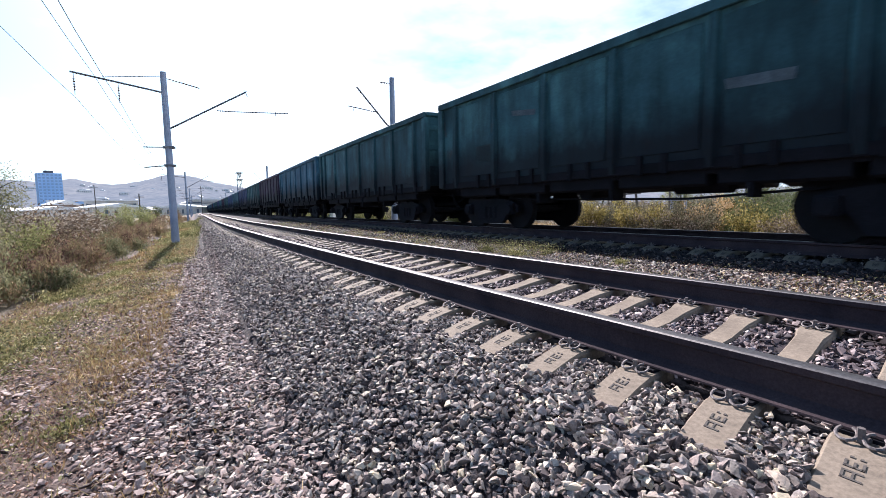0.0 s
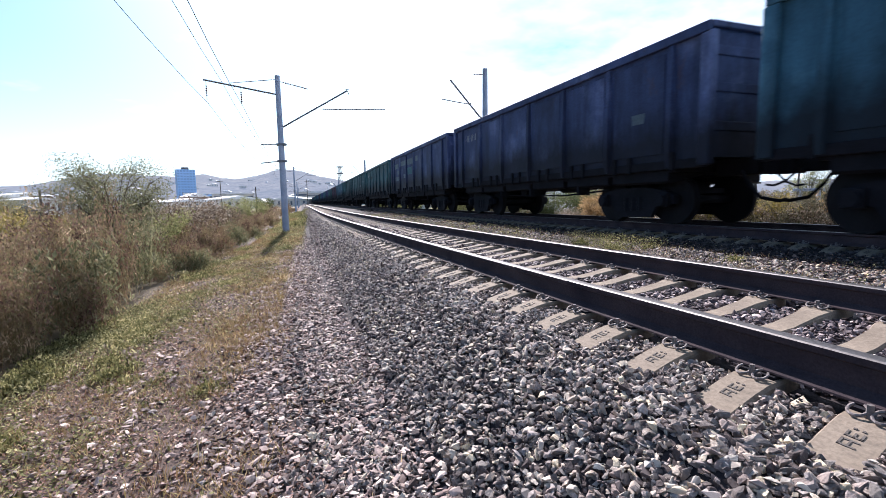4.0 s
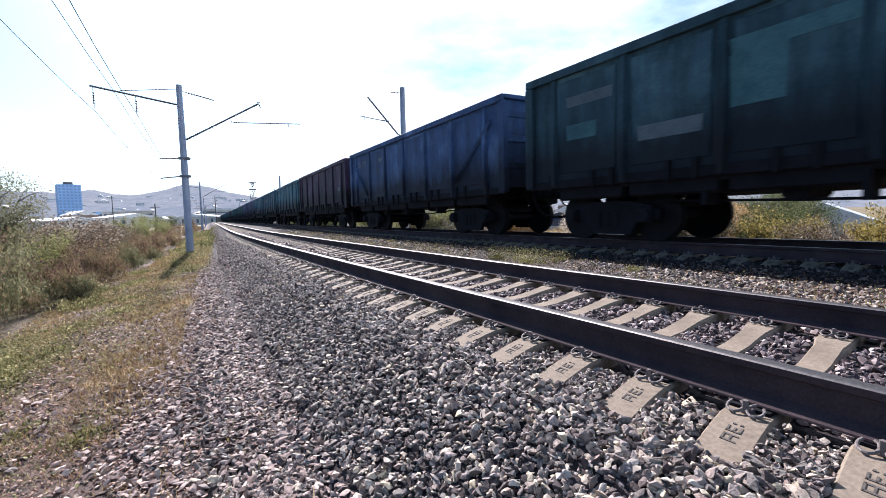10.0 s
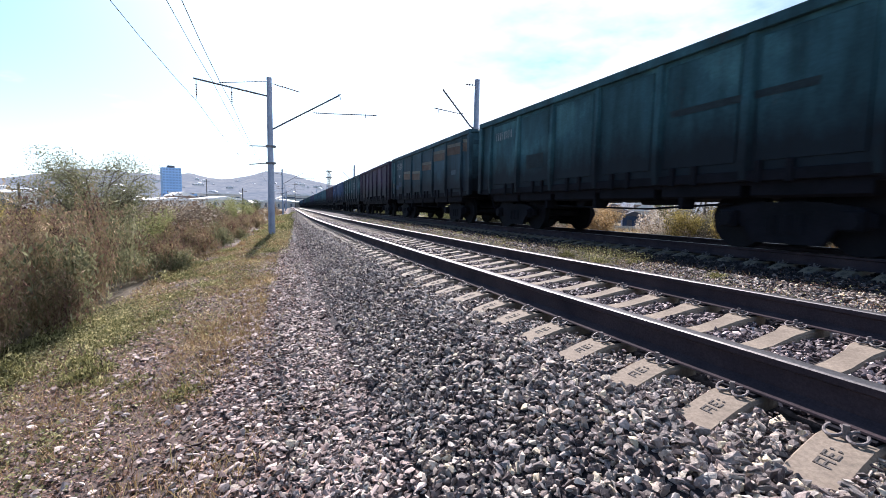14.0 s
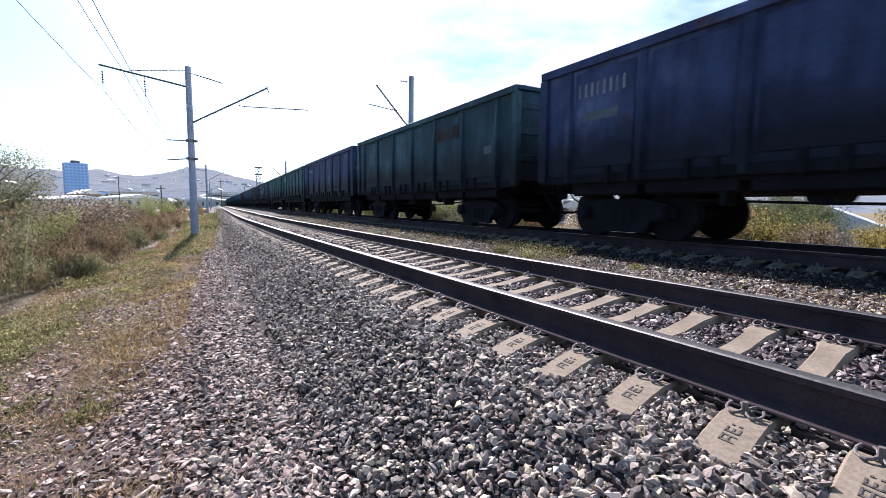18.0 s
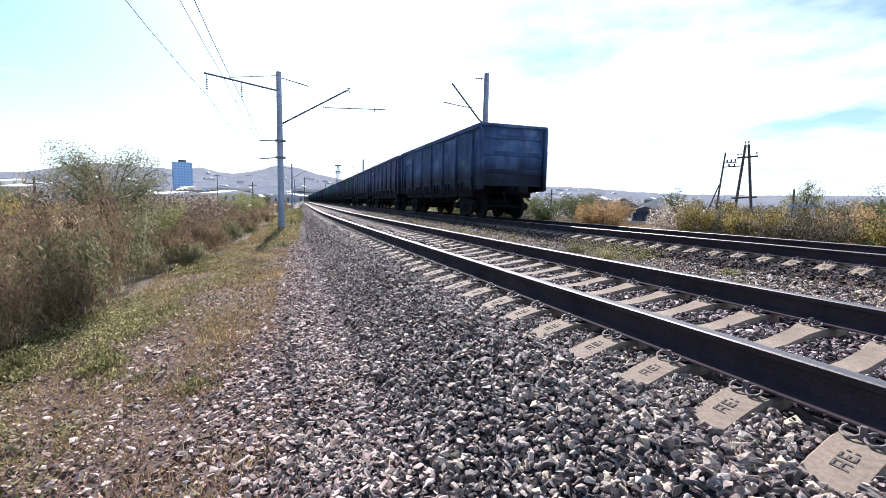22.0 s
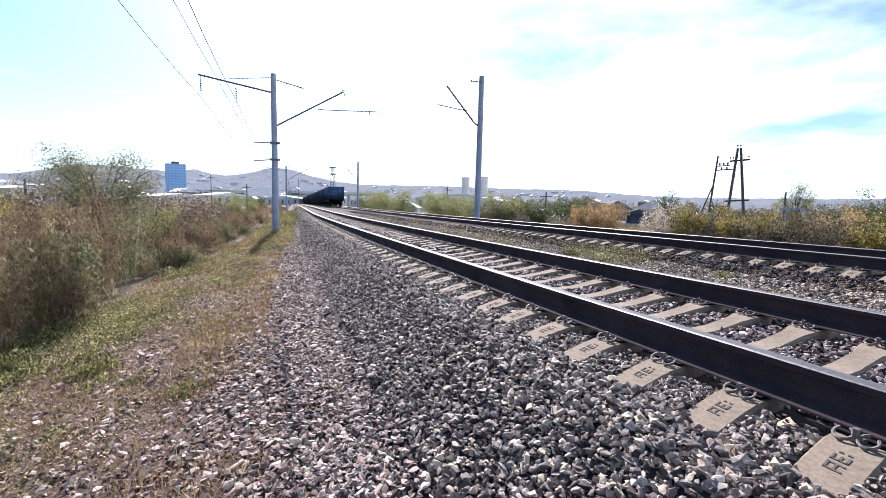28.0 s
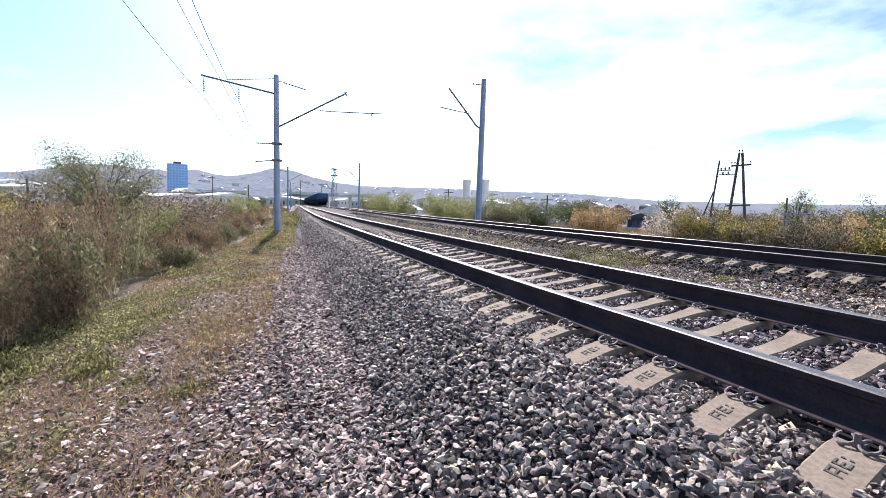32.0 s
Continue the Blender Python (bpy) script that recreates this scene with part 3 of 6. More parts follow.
# ---- coal wagons ----
HALF, BODY_W, FLOOR_Z, TOP_Z = 5.87, 1.38, 1.27, 3.43
RIBS = (-5.07, -3.39, -1.70, 0.0, 1.70, 3.39, 5.07)


def side_wall_bm(sx):
    """Sheet side: pressed panels between the posts, a heavy lower chord with hatch tabs."""
    bm = bmesh.new()
    x = sx * (BODY_W - 0.06)
    box(bm, min(x, x - sx * 0.012), max(x, x - sx * 0.012), -HALF + 0.06, HALF - 0.06, FLOOR_Z - 0.06, TOP_Z - 0.04)
    return bm


def panel_bm(w):
    """A shallow pressed field of sheet between two posts, outer face towards +x."""
    bm = bmesh.new()
    box(bm, BODY_W - 0.062, BODY_W - 0.046, -w, w, FLOOR_Z + 0.08, TOP_Z - 0.24, 0.011)
    return bm


def end_wall_bm(sy):
    bm = bmesh.new()
    y = sy * (HALF - 0.05)
    box(bm, -BODY_W + 0.06, BODY_W - 0.06, min(y, y - sy * 0.02), max(y, y - sy * 0.02), FLOOR_Z - 0.05, TOP_Z - 0.04)
    return bm


def end_rib_bm(sy, z):
    """A pressed cross rib on the end wall."""
    bm = bmesh.new()
    y, y2 = sy * (HALF - 0.05), sy * (HALF - 0.03)
    box(bm, -BODY_W + 0.1, BODY_W - 0.1, min(y, y2), max(y, y2), z - 0.08, z + 0.08, 0.009)
    return bm


def post_bm():
    """Hat-section side post, tapering at foot and head; outer face towards +x."""
    bm = bmesh.new()
    levels = ((FLOOR_Z - 0.19, 0.07, 0.055), (FLOOR_Z + 0.12, 0.095, 0.095), (2.2, 0.095, 0.09), (TOP_Z - 0.08, 0.075, 0.05))
    rows = [[bm.verts.new((BODY_W - 0.062 + dx, y, z)) for dx, y in ((0, -w), (d, -w * 0.62), (d, w * 0.62), (0, w))] for z, w, d in levels]
    for a, b in zip(rows, rows[1:]):
        for k in range(3):
            bm.faces.new((a[k], a[k + 1], b[k + 1], b[k]))
        bm.faces.new((a[3], a[0], b[0], b[3]))
    bm.faces.new(rows[0]); bm.faces.new(rows[-1][::-1])
    bmesh.ops.recalc_face_normals(bm, faces=bm.faces)
    return bm


def side_frame_bm():
    """Cast bogie side: arched frame with a spring opening and axle boxes."""
    bm = bmesh.new()
    out = [(-1.07, 0.40), (-1.07, 0.56), (-0.88, 0.66), (-0.42, 0.74), (0.42, 0.74), (0.88, 0.66), (1.07, 0.56), (1.07, 0.40), (0.72, 0.40), (0.62, 0.34), (0.48, 0.12), (-0.48, 0.12), (-0.62, 0.34), (-0.72, 0.40)]
    a = [bm.verts.new((-0.06, y, z)) for y, z in out]
    b = [bm.verts.new((0.06, y, z)) for y, z in out]
    n = len(out)
    for k in range(n):
        bm.faces.new((a[k], a[(k + 1) % n], b[(k + 1) % n], b[k]))
    bm.faces.new(a[::-1]); bm.faces.new(b)
    for y in (-0.85, 0.85):
        box(bm, 0.04, 0.16, y - 0.13, y + 0.13, 0.34, 0.62, 0.02)
        disc(bm, 0.17, y, 0.478, 0.11, 0.03, "X", 14)
    for y in (-0.2, 0.0, 0.2):
        disc(bm, 0.02, y, 0.40, 0.075, 0.14, "Z", 10)
    return bm


def wheel_bm():
    bm = bmesh.new()
    disc(bm, 0, 0, 0, 0.478, 0.062, "X", 36)
    disc(bm, -0.062, 0, 0, 0.505, 0.016, "X", 36)
    disc(bm, 0.05, 0, 0, 0.40, 0.016, "X", 36)
    disc(bm, 0.06, 0, 0, 0.13, 0.05, "X", 16)
    return bm


def make_wagon(detail):
    """An open four-axle coal wagon, its side +x mirrored to -x; z from the rail head."""
    e = new("coal_wagon")
    P = PAINTS["green"]
    painted = []
    for sx in (-1, 1):
        painted.append(part("side_wall", side_wall_bm(sx), P, e))
        bm = bmesh.new()
        prism(bm, [(sx * (BODY_W + dx), TOP_Z + dz) for dx, dz in ((-0.07, -0.15), (0.014, -0.15), (0.022, -0.14), (0.018, 0.005), (0.008, 0.015), (-0.07, 0.02))][::sx], -HALF, HALF)
        bmesh.ops.recalc_face_normals(bm, faces=bm.faces)
        painted.append(part("top_rail", bm, P, e))
        bm = bmesh.new()
        xa, xb = sx * (BODY_W - 0.10), sx * (BODY_W - 0.035)
        box(bm, min(xa, xb), max(xa, xb), -HALF, HALF, FLOOR_Z - 0.22, FLOOR_Z - 0.05, 0.012)
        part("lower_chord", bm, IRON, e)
    for sy in (-1, 1):
        painted.append(part("end_wall", end_wall_bm(sy), P, e))
        for z in (1.75, 2.4, 3.0):
            painted.append(part("end_rib", end_rib_bm(sy, z), P, e))
        bm = bmesh.new()
        box(bm, -BODY_W + 0.07, BODY_W - 0.07, *sorted((sy * (HALF - 0.06), sy * (HALF + 0.03))), TOP_Z - 0.09, TOP_Z + 0.02, 0.015)
        painted.append(part("top_rail", bm, P, e))
    bm = bmesh.new()
    box(bm, -BODY_W + 0.075, BODY_W - 0.075, -HALF + 0.08, HALF - 0.08, FLOOR_Z - 0.02, FLOOR_Z + 0.03)
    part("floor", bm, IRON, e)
    bm = bmesh.new()
    box(bm, -BODY_W + 0.12, BODY_W - 0.12, -HALF + 0.12, HALF - 0.12, FLOOR_Z + 0.05, 2.7, 0.25)
    part("coal_load", bm, IRON, e, "black coal below the rim")
    pm = post_bm()
    post = None
    for sx in (1, -1):
        for y in RIBS:
            m = pose(0, y, 0, 0, 0, 0 if sx > 0 else 180)
            if post is None:
                post = part("side_post", pm, P, e)
                post.matrix_basis = m
            else:
                post_2 = shared("side_post", post, e, m)
                painted.append(post_2)
    painted.append(post)
    panel = None
    for sx in (1, -1):
        for ya, yb in zip(RIBS, RIBS[1:]):
            m = pose(0, (ya + yb) / 2, 0, 0, 0, 0 if sx > 0 else 180)
            if panel is None:
                panel = part("side_panel", panel_bm(0.69), P, e)
                panel.matrix_basis = m
            else:
                shared("side_panel", panel, e, m)
    corner = None
    for sx in (-1, 1):
        for sy in (-1, 1):
            if corner is None:
                bm = bmesh.new()
                box(bm, -0.09, 0.06, -0.14, 0.10, FLOOR_Z - 0.19, TOP_Z - 0.152, 0.02)
                corner = part("corner_post", bm, P, e)
                corner.matrix_basis = pose(sx * (BODY_W - 0.07), sy * (HALF - 0.06), 0)
                painted.append(corner)
            else:
                painted.append(shared("corner_post", corner, e, pose(sx * (BODY_W - 0.07), sy * (HALF - 0.06), 0)))
    bm = bmesh.new()
    box(bm, -0.2, 0.2, -HALF - 0.1, HALF + 0.1, 0.92, 1.24, 0.02)
    part("centre_sill", bm, IRON, e)
    beam = None
    for y in RIBS:
        if beam is None:
            bm = bmesh.new()
            box(bm, -BODY_W + 0.12, BODY_W - 0.12, -0.07, 0.07, 1.0, 1.25)
            beam = part("cross_beam", bm, IRON, e)
            beam.matrix_basis = pose(0, y, 0)
        else:
            shared("cross_beam", beam, e, pose(0, y, 0))
    hatch = None
    for sx in (1, -1):
        for ya, yb in zip(RIBS, RIBS[1:]):
            m = pose(0, (ya + yb) / 2, 0, 0, 0, 0 if sx > 0 else 180)
            if hatch is None:
                bm = bmesh.new()
                prism(bm, [(0.22, 1.20), (0.22, 0.98), (BODY_W - 0.2, 0.80), (BODY_W - 0.13, 0.84), (BODY_W - 0.13, 1.20)], -0.76, 0.76)
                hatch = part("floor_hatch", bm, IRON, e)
                hatch.matrix_basis = m
            else:
                shared("floor_hatch", hatch, e, m)
    if detail:
        tab = None
        for sx in (-1, 1):
            for k in range(14):
                y = -5.38 + 10.76 * (k + 0.5) / 14 + (0.16 if k % 2 else -0.16)
                m = pose(sx * (BODY_W - 0.03), y, 0)
                if tab is None:
                    bm = bmesh.new()
                    box(bm, -0.03, 0.03, -0.05, 0.05, 1.02, 1.36, 0.012)
                    tab = part("hatch_latch", bm, IRON, e)
                    tab.matrix_basis = m
                else:
                    shared("hatch_latch", tab, e, m)
        bm = bmesh.new()
        disc(bm, -0.62, 0.9, 0.82, 0.19, 0.36, "X", 18)
        box(bm, -0.8, -0.4, 0.6, 1.2, 0.98, 1.1)
        part("brake_cylinder", bm, IRON, e)
        bm = bmesh.new()
        disc(bm, 0, 0, 0, 0.16, 0.45, "X", 16)
        ob = part("air_tank", bm, IRON, e)
        ob.matrix_basis = pose(-0.7, -1.3, 0.86, 0, 0, 90)
        bm = bmesh.new()
        tube(bm, [(-0.95, -3.0, 0.72), (-0.95, -1.2, 0.62), (-0.95, 1.0, 0.66), (-0.95, 3.0, 0.72)], 0.022, 6)
        tube(bm, [(-1.2, -2.9, 1.0), (-1.2, 2.9, 1.0)], 0.025, 6)
        for y in (-2.2, 0.1, 2.0):
            box(bm, -1.24, -0.9, y - 0.04, y + 0.04, 0.62, 1.2)
        part("brake_rigging", bm, IRON, e)
    proto = {}
    for sy in (-1, 1):
        bm = bmesh.new()
        box(bm, -0.95, 0.95, -0.2, 0.2, 0.56, 0.93, 0.04)
        box(bm, -0.4, 0.4, -0.95, 0.95, 0.60, 0.7)
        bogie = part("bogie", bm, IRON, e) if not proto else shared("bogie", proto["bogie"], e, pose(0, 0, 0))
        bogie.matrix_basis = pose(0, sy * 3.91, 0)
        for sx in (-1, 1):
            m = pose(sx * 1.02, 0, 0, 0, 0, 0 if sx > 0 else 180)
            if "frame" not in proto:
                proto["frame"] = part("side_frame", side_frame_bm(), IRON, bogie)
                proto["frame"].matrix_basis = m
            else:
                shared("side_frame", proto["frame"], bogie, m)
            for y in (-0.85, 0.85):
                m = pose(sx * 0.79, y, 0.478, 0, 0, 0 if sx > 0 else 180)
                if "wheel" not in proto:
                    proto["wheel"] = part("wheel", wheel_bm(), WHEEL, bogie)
                    proto["wheel"].matrix_basis = m
                else:
                    shared("wheel", proto["wheel"], bogie, m)
        for y in (-0.85, 0.85):
            if "axle" not in proto:
                bm = bmesh.new()
                disc(bm, 0, 0, 0.478, 0.085, 0.95, "X", 12)
                proto["axle"] = part("axle", bm, IRON, bogie)
                proto["axle"].matrix_basis = pose(0, y, 0)
            else:
                shared("axle", proto["axle"], bogie, pose(0, y, 0))
        for y in (-0.36, 0.36):
            if "beam" not in proto:
                bm = bmesh.new()
                box(bm, -0.86, 0.86, -0.05, 0.05, 0.30, 0.42, 0.01)
                for x in (-0.79, 0.79):
                    box(bm, x - 0.05, x + 0.05, -0.10, 0.10, 0.20, 0.62, 0.02)
                proto["beam"] = part("brake_beam", bm, IRON, bogie)
                proto["beam"].matrix_basis = pose(0, y, 0)
            else:
                shared("brake_beam", proto["beam"], bogie, pose(0, y, 0))
        proto.setdefault("bogie", bogie)
        if "coupler" not in proto:
            bm = bmesh.new()
            box(bm, -0.11, 0.11, 0, 0.55, 0.95, 1.17, 0.03)
            box(bm, -0.24, 0.16, 0.40, 0.68, 0.90, 1.22, 0.05)
            proto["coupler"] = part("coupler", bm, IRON, e)
            bm = bmesh.new()
            tube(bm, [(0.35, -0.1, 0.98), (0.36, 0.06, 0.72), (0.30, 0.24, 0.50), (0.12, 0.44, 0.44), (-0.02, 0.46, 0.46)], 0.032, 7)
            proto["hose"] = part("brake_hose", bm, IRON, e)
            bm = bmesh.new()
            tube(bm, [(-0.5, -0.1, 1.0), (-0.52, 0.1, 0.78), (-0.5, 0.3, 0.70), (-0.46, 0.46, 0.72)], 0.02, 6)
            proto["pipe"] = part("brake_pipe", bm, IRON, e)
            for k in ("coupler", "hose", "pipe"):
                proto[k].matrix_basis = pose(0, sy * HALF, 0, 0, 0, 0 if sy > 0 else 180)
        else:
            for k, name in (("coupler", "coupler"), ("hose", "brake_hose"), ("pipe", "brake_pipe")):
                shared(name, proto[k], e, pose(0, sy * HALF, 0, 0, 0, 0 if sy > 0 else 180))
    return e


PAINT_PARTS = ("side_wall", "side_panel", "top_rail", "end_wall", "end_rib", "side_post", "corner_post", "ladder")
# paint of each wagon in order of passing; the first 24 are already ahead
AHEAD = ["green", "black", "teal", "maroon", "green", "navy", "teal", "black", "green", "maroon", "blue", "green"] * 2
PASSING = ["green", "green", "black", "black", "blue", "blue", "teal", "maroon", "navy", "darkgreen", "maroon", "darkgreen", "green", "green", "black", "darkgreen", "black", "black", "navy"]
WORDS = {"green": "faded green", "teal": "faded teal", "blue": "blue", "navy": "dark navy", "maroon": "brown-maroon", "black": "sooty black", "darkgreen": "grimy dark green"}
WAGON_LEN, SPEED, FIRST_FRONT = 12.71, 11.1, 11.2
wagons = []


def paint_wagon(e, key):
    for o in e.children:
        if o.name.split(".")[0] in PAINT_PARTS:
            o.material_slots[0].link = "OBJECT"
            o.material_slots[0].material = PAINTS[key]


def make_train():
    full, plain = make_wagon(True), make_wagon(False)
    used = set()
    total = len(AHEAD) + len(PASSING)
    for i, key in enumerate(AHEAD + PASSING):
        n = i - len(AHEAD)
        src = full if n >= -6 else plain
        if id(src) in used:
            w = copy_thing(src, pose(0, 0, 0))
        else:
            used.add(id(src))
            w = src
        paint_wagon(w, key)
        tagged(w, "%s open coal wagon in a long moving train" % WORDS[key], "railway wagon", "wagons of the coal train")
        wagons.append((w, FIRST_FRONT - WAGON_LEN * n - HALF - 0.05))
        if n >= 0:
            mark_wagon(w, n, key)


def patch(e, name, y0, y1, z0, z1, mat, label="", slant=0.0):
    """Flat paint on the side that faces the path; y from the wagon's middle, for a body 13 m long."""
    y0, y1 = y0 * HALF / 6.49, y1 * HALF / 6.49
    bm = bmesh.new()
    x = -BODY_W + 0.040
    vs = [bm.verts.new((x, y, z)) for y, z in ((y0, z0), (y1, z0 + slant), (y1 + 0.03, z1 + slant), (y0 - 0.02, z1))]
    bm.faces.new(vs)
    bmesh.ops.solidify(bm, geom=bm.faces[:], thickness=0.004)
    return part(name, bm, mat, e, label)


def number(e, y, z, n, h, mat, name="number_bar"):
    """A wagon number shown as plain upright bars, each a part."""
    x = -BODY_W + 0.036
    for k in range(n):
        bm = bmesh.new()
        yy = y * HALF / 6.49 - k * h * 0.54
        box(bm, x - 0.004, x, yy - h * (0.10 if k % 3 else 0.03), yy + h * 0.03, z + h * 0.05 * (k % 2), z + h)
        part(name, bm, mat, e)


PATCH_TEAL = two_scale("teal_touch_up_paint", (0.042, 0.116, 0.143), (0.082, 0.192, 0.220), 3, 40)
PATCH_PALE = two_scale("pale_grey_touch_up_paint", (0.085, 0.118, 0.145), (0.145, 0.190, 0.220), 3, 40)
PATCH_CREAM = two_scale("cream_touch_up_paint", (0.148, 0.148, 0.129), (0.264, 0.256, 0.214), 3, 40)
PATCH_BLUE = two_scale("blue_touch_up_paint", (0.019, 0.042, 0.074), (0.037, 0.069, 0.109), 3, 40)
PATCH_BROWN = two_scale("rust_brown_paint", (0.040, 0.031, 0.032), (0.076, 0.056, 0.050), 3, 40)
PATCH_RUST = two_scale("faded_rust_band_paint", (0.10, 0.062, 0.046), (0.21, 0.155, 0.115), 2, 30)
PATCH_DARK = two_scale("dark_stencil_paint", (0.017, 0.03, 0.036), (0.036, 0.056, 0.063), 3, 40)
PATCH_RED = two_scale("faded_red_emblem_paint", (0.105, 0.098, 0.108), (0.165, 0.140, 0.150), 3, 40)


def mark_wagon(e, n, key):
    """What is painted on each wagon's side: numbers, stencils, touched-up panels."""
    if n == 0:
        patch(e, "stencil_panel", 3.9, 4.55, 1.68, 2.08, PATCH_DARK)
        patch(e, "touch_up_patch", 2.2, 3.0, 2.5, 2.62, PATCH_PALE, slant=0.1)
        patch(e, "touch_up_patch", -5.2, -3.95, 2.45, 2.6, PATCH_PALE, slant=0.1)
        patch(e, "touch_up_patch", -3.0, -2.1, 2.1, 2.25, PATCH_PALE, slant=0.05)
    elif n == 1:
        number(e, 5.2, 2.75, 8, 0.24, WHITE_PAINT)
        patch(e, "touch_up_patch", 2.2, 3.3, 2.5, 2.75, PATCH_DARK)
    elif n == 2:
        for y0, y1, z0, z1, m in ((4.3, 5.4, 2.62, 2.92, PATCH_PALE), (4.2, 4.6, 2.25, 2.48, PATCH_PALE), (4.3, 5.2, 1.85, 2.1, PATCH_PALE), (2.1, 3.55, 2.7, 2.98, PATCH_PALE), (2.3, 2.75, 1.95, 2.18, PATCH_PALE), (0.2, 1.7, 2.65, 2.98, PATCH_PALE), (0.5, 1.65, 2.1, 2.5, PATCH_TEAL), (-0.9, -0.35, 2.72, 3.0, PATCH_PALE)):
            patch(e, "touch_up_patch", y0, y1, z0, z1, m)
    elif n == 3:
        number(e, 5.2, 2.75, 8, 0.24, WHITE_PAINT)
        patch(e, "stencil_panel", -4.9, -4.55, 2.0, 2.2, PATCH_PALE)
    elif n == 5:
        number(e, 3.55, 2.55, 8, 0.26, WHITE_PAINT)
        for z in (2.2, 2.45, 2.75):
            patch(e, "stencil_line", -4.75, -3.95, z, z + 0.10, PATCH_PALE)
        bm = bmesh.new()
        disc(bm, -BODY_W + 0.030, -4.6, 2.72, 0.24, 0.008, "X", 20)
        em = part("emblem", bm, PATCH_RED, e, "round faded red-grey emblem")
        bm = bmesh.new()
        disc(bm, -BODY_W + 0.022, -4.6, 2.72, 0.11, 0.006, "X", 16)
        part("emblem_centre", bm, PATCH_PALE, em)
        patch(e, "stencil_line", -6.2, -5.75, 2.68, 2.82, PATCH_PALE)
        patch(e, "stencil_panel", -1.6, -0.9, 1.7, 2.1, PATCH_DARK)
    elif n == 6:
        number(e, 4.9, 2.75, 8, 0.26, WHITE_PAINT)
        patch(e, "stencil_panel", 2.3, 3.1, 1.7, 2.15, PATCH_DARK)
    elif n == 7:
        patch(e, "stencil_panel", -5.1, -4.75, 1.95, 2.12, PATCH_PALE)
    elif n == 8:
        number(e, 5.35, 2.72, 8, 0.24, WHITE_PAINT)
        bm = bmesh.new()
        x = -BODY_W - 0.01
        tube(bm, [(x, 5.38, 2.9), (x, 3.62, 1.5)], 0.045, 4)
        part("diagonal_brace", bm, PAINTS["navy"], e)
        bm = bmesh.new()
        tube(bm, [(x, -5.38, 2.9), (x, -3.62, 1.5)], 0.045, 4)
        part("diagonal_brace", bm, PAINTS["navy"], e)
        patch(e, "stencil_line", 2.2, 2.6, 2.75, 2.9, PATCH_PALE)
    elif n == 9:
        for y0, y1, z0, z1, m in ((4.0, 5.2, 2.65, 2.85, PATCH_PALE), (4.4, 5.2, 2.0, 2.3, PATCH_TEAL), (0.2, 1.75, 2.72, 2.95, PATCH_TEAL), (1.0, 1.75, 2.0, 2.72, PATCH_TEAL), (2.2, 3.4, 1.75, 2.0, PATCH_PALE), (-1.5, -0.4, 2.0, 2.2, PATCH_PALE)):
            patch(e, "touch_up_patch", y0, y1, z0, z1, m)
        for z in (2.25, 2.5, 2.75):
            patch(e, "stencil_line", -3.35, -2.15, z, z + 0.13, PATCH_PALE)
    elif n == 11:
        number(e, 5.2, 2.72, 7, 0.34, WHITE_PAINT)
        mark = bpy.data.curves.new("chalk_mark", "FONT")
        mark.body, mark.size, mark.extrude = "2U", 0.26, 0.002
        ob = new("chalk_mark", mark)
        ob.data.materials.append(WHITE_PAINT)
        ob.parent = e
        ob.matrix_basis = pose(-BODY_W + 0.03, 4.3, 2.25, 90, 0, -90)
        tagged(ob, "white chalked letters")
        for y0, y1, z0, z1 in ((2.0, 3.6, 2.05, 2.35), (0.1, 1.75, 1.95, 2.25), (-1.75, -0.1, 2.3, 2.55), (-3.6, -2.0, 2.58, 2.88), (-5.45, -3.9, 2.66, 2.96), (-6.3, -5.75, 2.66, 2.98)):
            patch(e, "rust_band", y0, y1, z0, z1, PATCH_RUST, slant=0.06)
            patch(e, "cream_band", y0, y1, z1 + 0.004, z1 + 0.13, PATCH_CREAM, slant=0.06)
        patch(e, "touch_up_patch", 5.72, 6.22, 2.0, 3.2, PATCH_TEAL)
        patch(e, "touch_up_patch", 5.72, 6.22, 1.72, 2.0, PATCH_CREAM)
        patch(e, "touch_up_patch", 5.72, 6.2, 1.4, 1.72, PATCH_PALE)
        patch(e, "touch_up_patch", 4.75, 5.45, 1.6, 1.85, PATCH_BLUE, slant=0.03)
        patch(e, "touch_up_patch", 3.85, 4.65, 1.72, 1.98, PATCH_BLUE, slant=0.05)
        patch(e, "stencil_panel", -4.95, -4.45, 1.9, 2.08, PATCH_PALE)
    elif n in (12, 13):
        number(e, 5.2, 2.72, 8, 0.24, WHITE_PAINT)
        patch(e, "stencil_panel", 2.3, 3.2, 1.72, 2.1, PATCH_DARK)
        if n == 12:
            patch(e, "touch_up_patch", -4.8, -2.2, 2.3, 2.42, PATCH_DARK, slant=-0.03)
        else:
            patch(e, "touch_up_patch", -1.6, -0.1, 2.3, 2.4, PATCH_PALE, slant=-0.05)
    elif n == 14:
        number(e, 5.2, 2.72, 8, 0.25, WHITE_PAINT)
    elif n == 15:
        for k in range(3):
            patch(e, "painted_sign", -2.4 - k * 0.55, -2.0 - k * 0.55, 2.55, 2.95, PATCH_BROWN)
        patch(e, "stencil_panel", -5.35, -5.0, 1.95, 2.15, PATCH_PALE)
    elif n == 16:
        number(e, 5.3, 2.7, 8, 0.27, WHITE_PAINT)
        patch(e, "touch_up_patch", 4.3, 5.2, 2.25, 2.42, PATCH_PALE)
